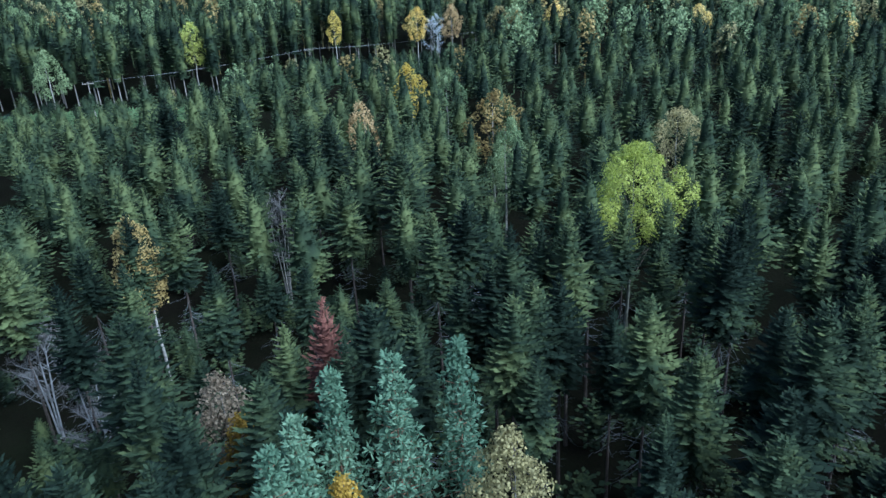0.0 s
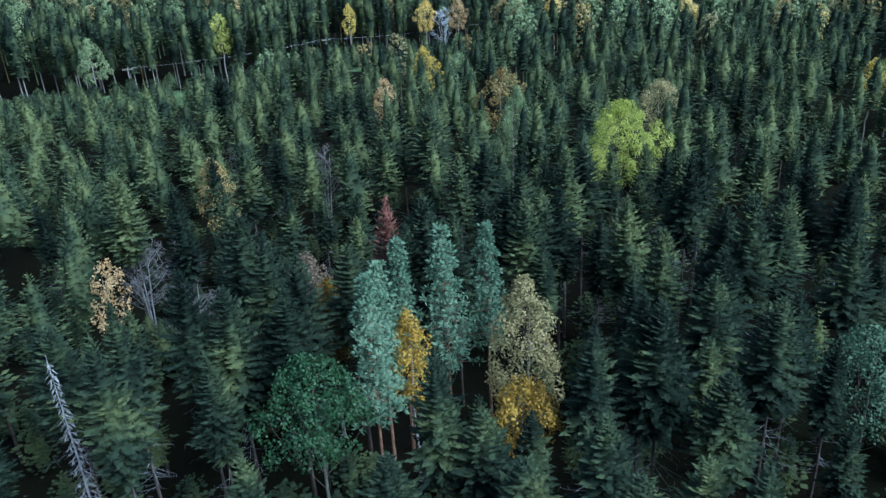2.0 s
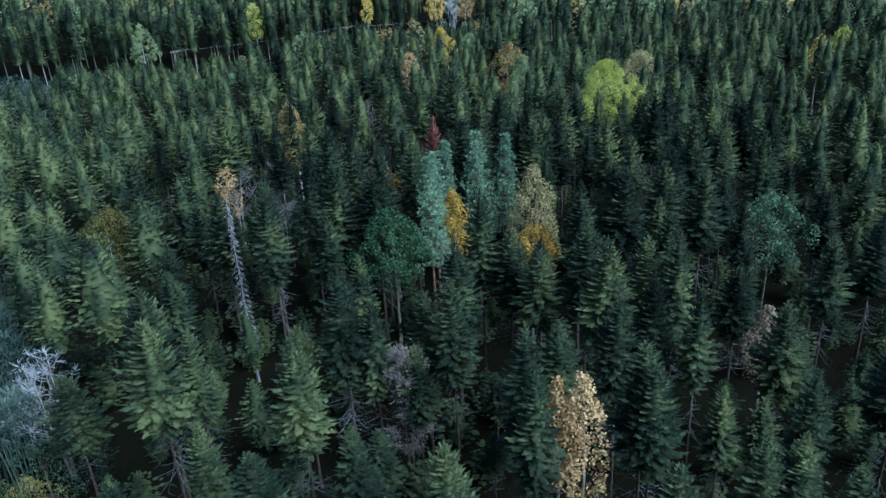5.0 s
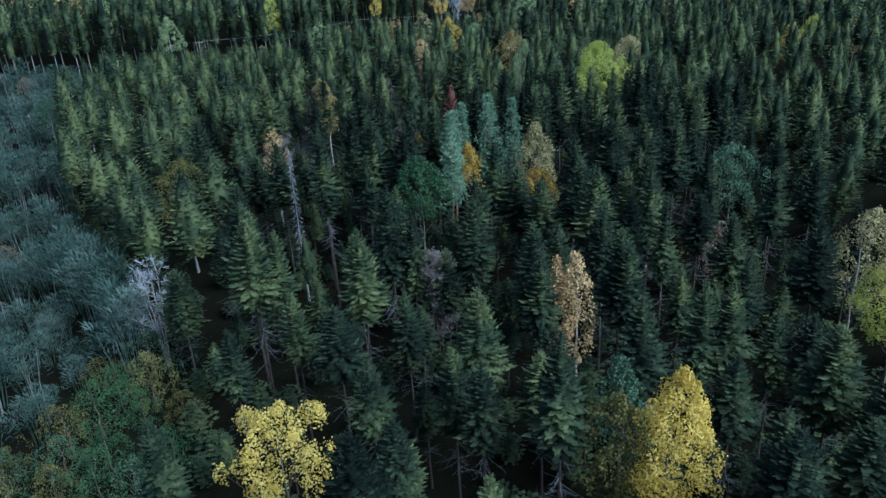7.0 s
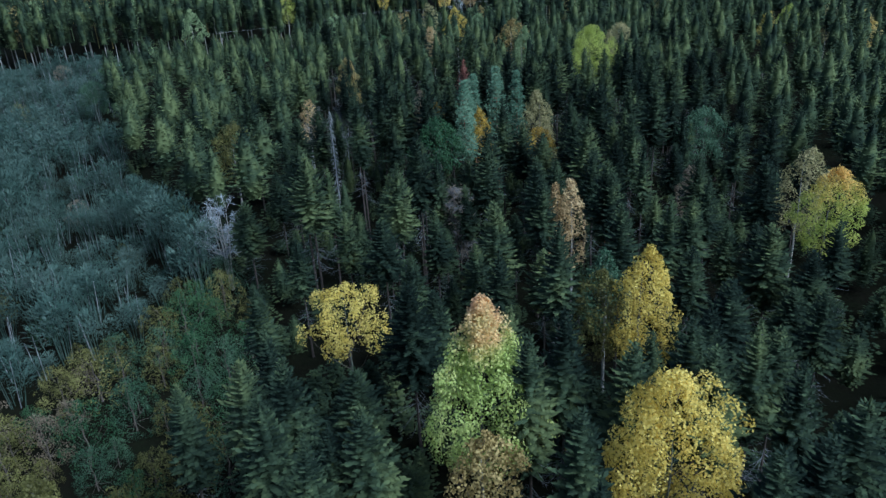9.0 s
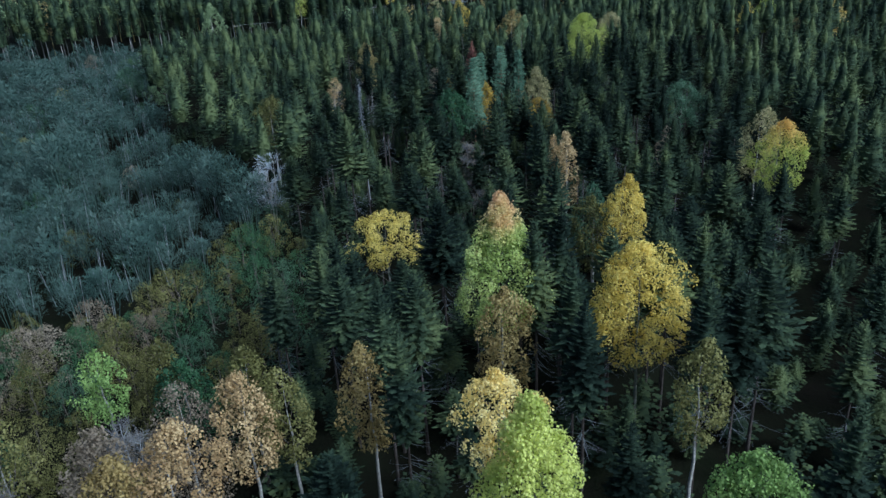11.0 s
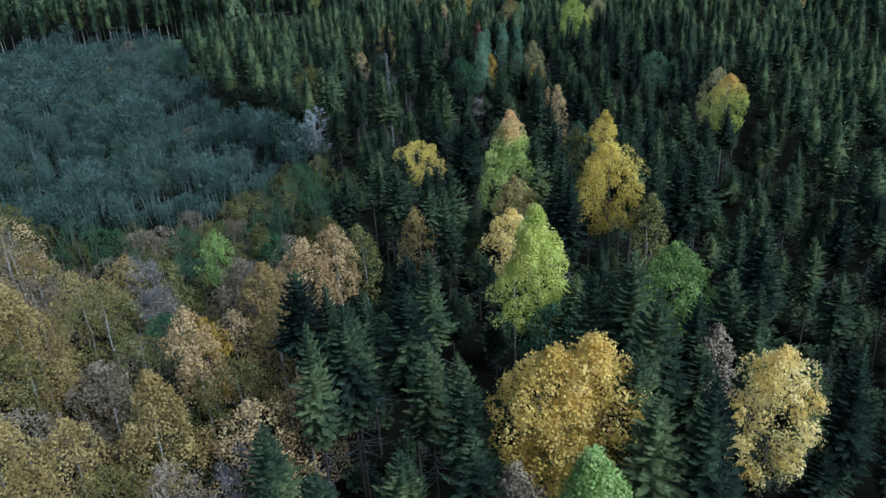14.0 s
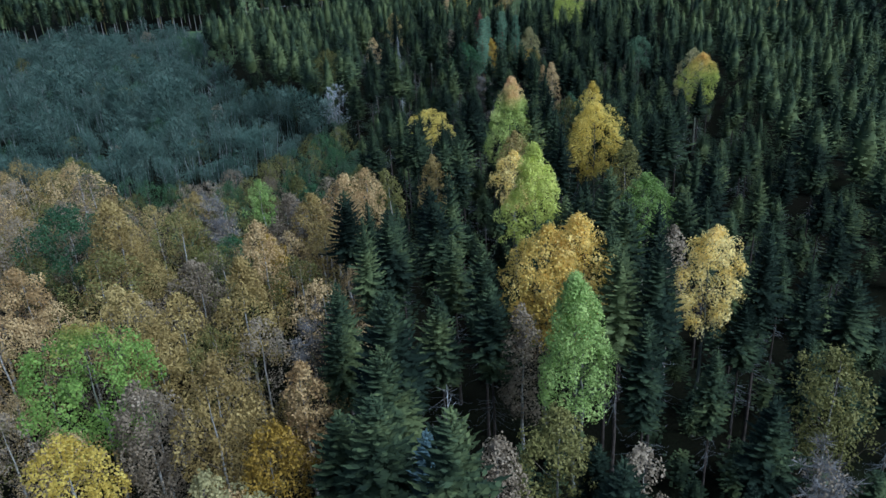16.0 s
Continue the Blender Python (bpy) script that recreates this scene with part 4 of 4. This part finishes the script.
# tall edge of the far wood, with bare lower stems
WALLK = []
for f in (0.85, 0.95, 1.05):
    c = fir_crown(rk, 20, 0.30, 2.6 * f, 0.65, 8, 3, 1.4)
    WALLK.append(c.arrays())
spread("spruce_edge", WALLK, wall, (24.0, 1.6), 20, SPRUCE, 4, label="tall spruces along the cleared strip", category="spruce wood")
q = Quads()
for x, y in wall:
    z = ground_z(x, y)
    q.tube([(x, y, z - 0.3), (x, y, z + 9)], [0.17, 0.12], 5)
tagged(new("edge_stems", q.mesh("edge_stems", bark("grey_spruce_stems", (0.16, 0.15, 0.14), (0.34, 0.33, 0.32)))), "bare grey stems at the edge of the wood", "tree trunks", kind="stuff")


def sapling(rg, h, w, n, thick, stems=6):
    """A domed clump of thin pale stems under a feathery haze of upright twigs."""
    q = Quads()
    for s in range(stems):
        a = 6.283 * s / stems + rg.uniform(-0.5, 0.5)
        r = w * 0.5 * (rg.uniform(0.25, 0.8) if s else 0.05)
        top = Vector((math.cos(a) * r, math.sin(a) * r, h * (1.0 - 0.45 * (2 * r / w) ** 2) * rg.uniform(0.88, 1.0)))
        foot = Vector((math.cos(a) * r * 0.45, math.sin(a) * r * 0.45, -0.2))
        q.tube([foot, top], [0.045, 0.008], 3)
        for k in range(n // stems):
            t = 1.0 - 0.55 * rg.random() ** 1.6
            p = foot.lerp(top, t)
            b = rg.uniform(0, 6.28)
            away = w * 0.24 * math.sqrt(rg.random()) * (1.35 - t)
            p += Vector((math.cos(b) * away, math.sin(b) * away, rg.uniform(-0.3, 0.1)))
            v = Vector((math.cos(b) * 0.8 + 0.3 * math.cos(a), math.sin(b) * 0.8 + 0.3 * math.sin(a), rg.uniform(0.1, 1.1))).normalized()
            q.kite(p, v, rg.uniform(0.35, 0.8), thick, Vector((-math.sin(b), math.cos(b), rg.uniform(-0.3, 0.3))))
    return q.arrays()


BRUSHK = [sapling(rk, 7.5, 5.2, 420, 0.14, 8) for _ in range(5)]
BRUSHN = [sapling(rk, 7.5, 5.2, 800, 0.085, 10) for _ in range(5)]
spread("willow_brush", BRUSHN, [p for p in brush if p[1] < 50], (6.8, 1.9), 7.5, BRUSH, 6, (1.0, 1.4), "grey-green leafless willow and birch brush on the clearing", "brush", 0.8)
spread("far_willow_brush", BRUSHK, [p for p in brush if p[1] >= 50], (6.8, 1.9), 7.5, BRUSH, 7, (1.0, 1.4), "grey-green leafless brush on the far clearing", "brush", 0.8)
q = Quads()
for x, y in brush:
    for k in range(2 if rr.random() < 0.5 else 0):
        a, z = rr.uniform(0, 6.28), ground_z(x, y)
        r = rr.uniform(0.8, 1.9)
        q.tube([(x + 0.5 * r * math.cos(a), y + 0.5 * r * math.sin(a), z - 0.2), (x + r * math.cos(a), y + r * math.sin(a), z + rr.uniform(4.5, 6.5))], [0.045, 0.015], 4)
tagged(new("brush_stems", q.mesh("brush_stems", BARK_GREY)), "thin pale birch stems standing in the brush", "birch stems", kind="stuff")


# ---- autumn grove and thicket ----
def grove(protos, spots, heights, base_h, seed):
    """Copies of a few trees over many spots."""
    rg = random.Random(seed)
    for x, y in spots:
        p = rg.choice(protos)
        s = rg.uniform(*heights) / base_h
        w = s * rg.uniform(0.85, 1.2)
        place(p, x, y, (w, w, s), rg.uniform(0, 6.28))


def proto(colour, h, w, shape, low, dense, label, name="birch_tree", group="birches of the autumn grove", leaf=0.16, bark_mat=None):
    ob = leafy(rk.uniform(500, 900), rk.uniform(500, 900), h, w, colour, shape, low, leaf, dense, bark_mat, label, name=name, clump=13)
    ob["group"] = group
    return ob


AUTUMN = [proto("tan", 14, 6.6, "dome", 0.15, 0.85, "tan autumn birch in the grove"),
          proto("brown", 14, 6.6, "dome", 0.1, 0.85, "grey-brown thinning birch in the grove"),
          proto("peach", 14, 5.8, "egg", 0.1, 0.85, "peach-coloured autumn birch in the grove"),
          proto("olive", 14, 6.4, "dome", 0.1, 0.85, "olive autumn birch in the grove"),
          proto("brown", 14, 5.8, "egg", 0.1, 0.85, "slender grey-brown birch in the grove"),
          proto("tan", 14, 6.2, "egg", 0.0, 0.85, "broad tan autumn birch in the grove")]
grove(AUTUMN, autumn, (11, 15.5), 14, 31)
LOWBUSH = [proto(c, 8, w * 1.7, "dome", -0.2, 0.75, l, "bush", "bushes at the edge of the clearing", 0.17, BARK_LIMB) for c, w, l in (
    ("olive", 3.4, "low olive birch bush at the clearing"), ("olive", 3.2, "low yellow-olive birch bush at the clearing"), ("dark", 3.4, "low green birch bush at the clearing"), ("dark", 3.6, "low dark green bush at the clearing"),
    ("teal", 3.6, "low grey-green willow bush at the clearing"), ("brown", 3.4, "low brown half-bare bush at the clearing"))]
grove(LOWBUSH, thicket, (3.0, 6.5), 8, 32)

def clump_crown(rg, h=18.0, w=5.0, low=0.4):
    """A leafy crown for trees far off: lumpy clumps of leaf sprays round a thin stem."""
    q = Quads()
    q.tube([(0, 0, -0.3), (0, 0, h * 0.9)], [0.14, 0.05], 5)
    for i in range(34):
        u = (i + rg.random()) / 34
        az = i * 2.4
        rad = w * 0.5 * math.sin(math.pi * (0.12 + 0.80 * u)) ** 0.7 * 0.8 * rg.uniform(0.75, 1.15)
        c = Vector((rad * math.cos(az), rad * math.sin(az), h * (low + (0.97 - low) * u)))
        for j in range(16):
            o = (Vector((rg.gauss(0, 1), rg.gauss(0, 1), rg.gauss(0.5, 1))) + Vector((math.cos(az), math.sin(az), 0)) * 0.4).normalized()
            v = o.orthogonal().normalized()
            v = v * math.cos(j * 2.4) + o.cross(v) * math.sin(j * 2.4)
            q.kite(c + o * rg.uniform(0.5, 0.85), v, 0.5, 0.45, o.cross(v))
    return q.arrays()


CLUMPK = [clump_crown(rk, 18, w) for w in (4.4, 5.2, 6.0)]
rf = random.Random(8)
far_birch = [p for p in far if p[1] > 110 and rf.random() < (0.28 if p[1] > 165 else 0.05)]
for k, (c, label) in enumerate((("pale", "pale green birches in the far wood"), ("cream", "cream-coloured birches in the far wood"), ("pale", "pale green aspens in the far wood"), ("pale", "grey-green birches in the far wood"), ("tan", "tan birches in the far wood"))):
    spread("far_birch_wood", CLUMPK, far_birch[k::5], (20.0, 1.2), 18, LEAF[c], 33 + k, label=label, category="birch wood")


# ---- cleared strip: grass, low growth, power line ----
GRASS = foliage("strip_grass", [(0.07, 0.13, 0.06), (0.10, 0.17, 0.08), (0.14, 0.21, 0.10)], 0.8, 0.2, 0.15)
q = Quads()
rs = random.Random(44)
for k in range(16000):
    x = rs.uniform(-125, 12)
    hw = strip_half(x) + 1.5
    y = line_y(x) + rs.uniform(-hw, hw)
    z = ground_z(x, y)
    v = Vector((rs.gauss(0, 0.35), rs.gauss(0, 0.35), 1)).normalized()
    q.kite((x, y, z - 0.1), v, rs.uniform(0.7, 1.5), 0.45, v.orthogonal().normalized())
tagged(new("strip_grass", q.mesh("strip_grass", GRASS)), "green grass and low growth along the cleared strip", "grass", kind="stuff")
low_spots = []
for k in range(60):
    x = rs.uniform(-60, 8)
    low_spots.append((x, line_y(x) + rs.uniform(-1, 1) * strip_half(x)))
for k in range(45):
    x = rs.uniform(-150, -104)
    low_spots.append((x, line_y(x) + rs.uniform(-12, 8)))
spread("strip_brush", BRUSHK, low_spots, (3.2, 0.8), 7.5, BRUSH, 12, (1.0, 1.6), "low grey-green brush on the cleared strip", "brush")


def utility_pole(x, y, h=9.5):
    root = new("utility_pole")
    p = Quads()
    p.tube([(0, 0, -0.6), (0, 0, h * 0.5), (0, 0, h)], [0.16, 0.14, 0.11], 8)
    child("pole", p.mesh("pole", WOOD_POLE), root)
    c = Quads()
    for dz in (-0.06, 0.06):
        c.tube([(-1.3, 0.14, h - 0.45 + dz), (1.3, 0.14, h - 0.45 + dz)], [0.06, 0.06], 4)
    child("crossarm", c.mesh("crossarm", WOOD_POLE), root)
    for dx in (-1.15, 0.0, 1.15):
        g = Quads()
        g.tube([(dx, 0.14, h - 0.36), (dx, 0.14, h - 0.26), (dx, 0.14, h - 0.20), (dx, 0.14, h - 0.10)], [0.03, 0.07, 0.05, 0.06], 8)
        child("insulator", g.mesh("insulator", BARK_PALE), root, "pale ceramic insulator")
    tagged(root, "wooden utility pole with a crossarm on the cleared strip", "utility pole", "poles of the power line")
    root.matrix_basis = Matrix.Translation((x, y, ground_z(x, y))) @ Matrix.Rotation(radians(20), 4, "Z")
    return root


POLES = [(-86.0, 177.0), (-39.5, 214.0), (8.0, 229.0)]
for x, y in POLES:
    utility_pole(x, y)
for a, b in zip(POLES, POLES[1:]):
    for dx in (-1.08, 0.0, 1.08):
        w = Quads()
        pts, d = [], Vector((b[0] - a[0], b[1] - a[1], 0)).normalized()
        for k in range(13):
            f = k / 12
            x = a[0] + (b[0] - a[0]) * f + dx * math.cos(radians(20))
            y = a[1] + (b[1] - a[1]) * f + dx * math.sin(radians(20))
            z = (ground_z(*a) * (1 - f) + ground_z(*b) * f) + 9.42 - 4 * 0.9 * f * (1 - f)
            pts.append((x, y, z))
        w.tube(pts, [0.014] * 13, 4)
        tagged(new("power_cable", w.mesh("power_cable", BARK_GREY)), "thin grey overhead cable between two poles", "cable", "cables of the power line")
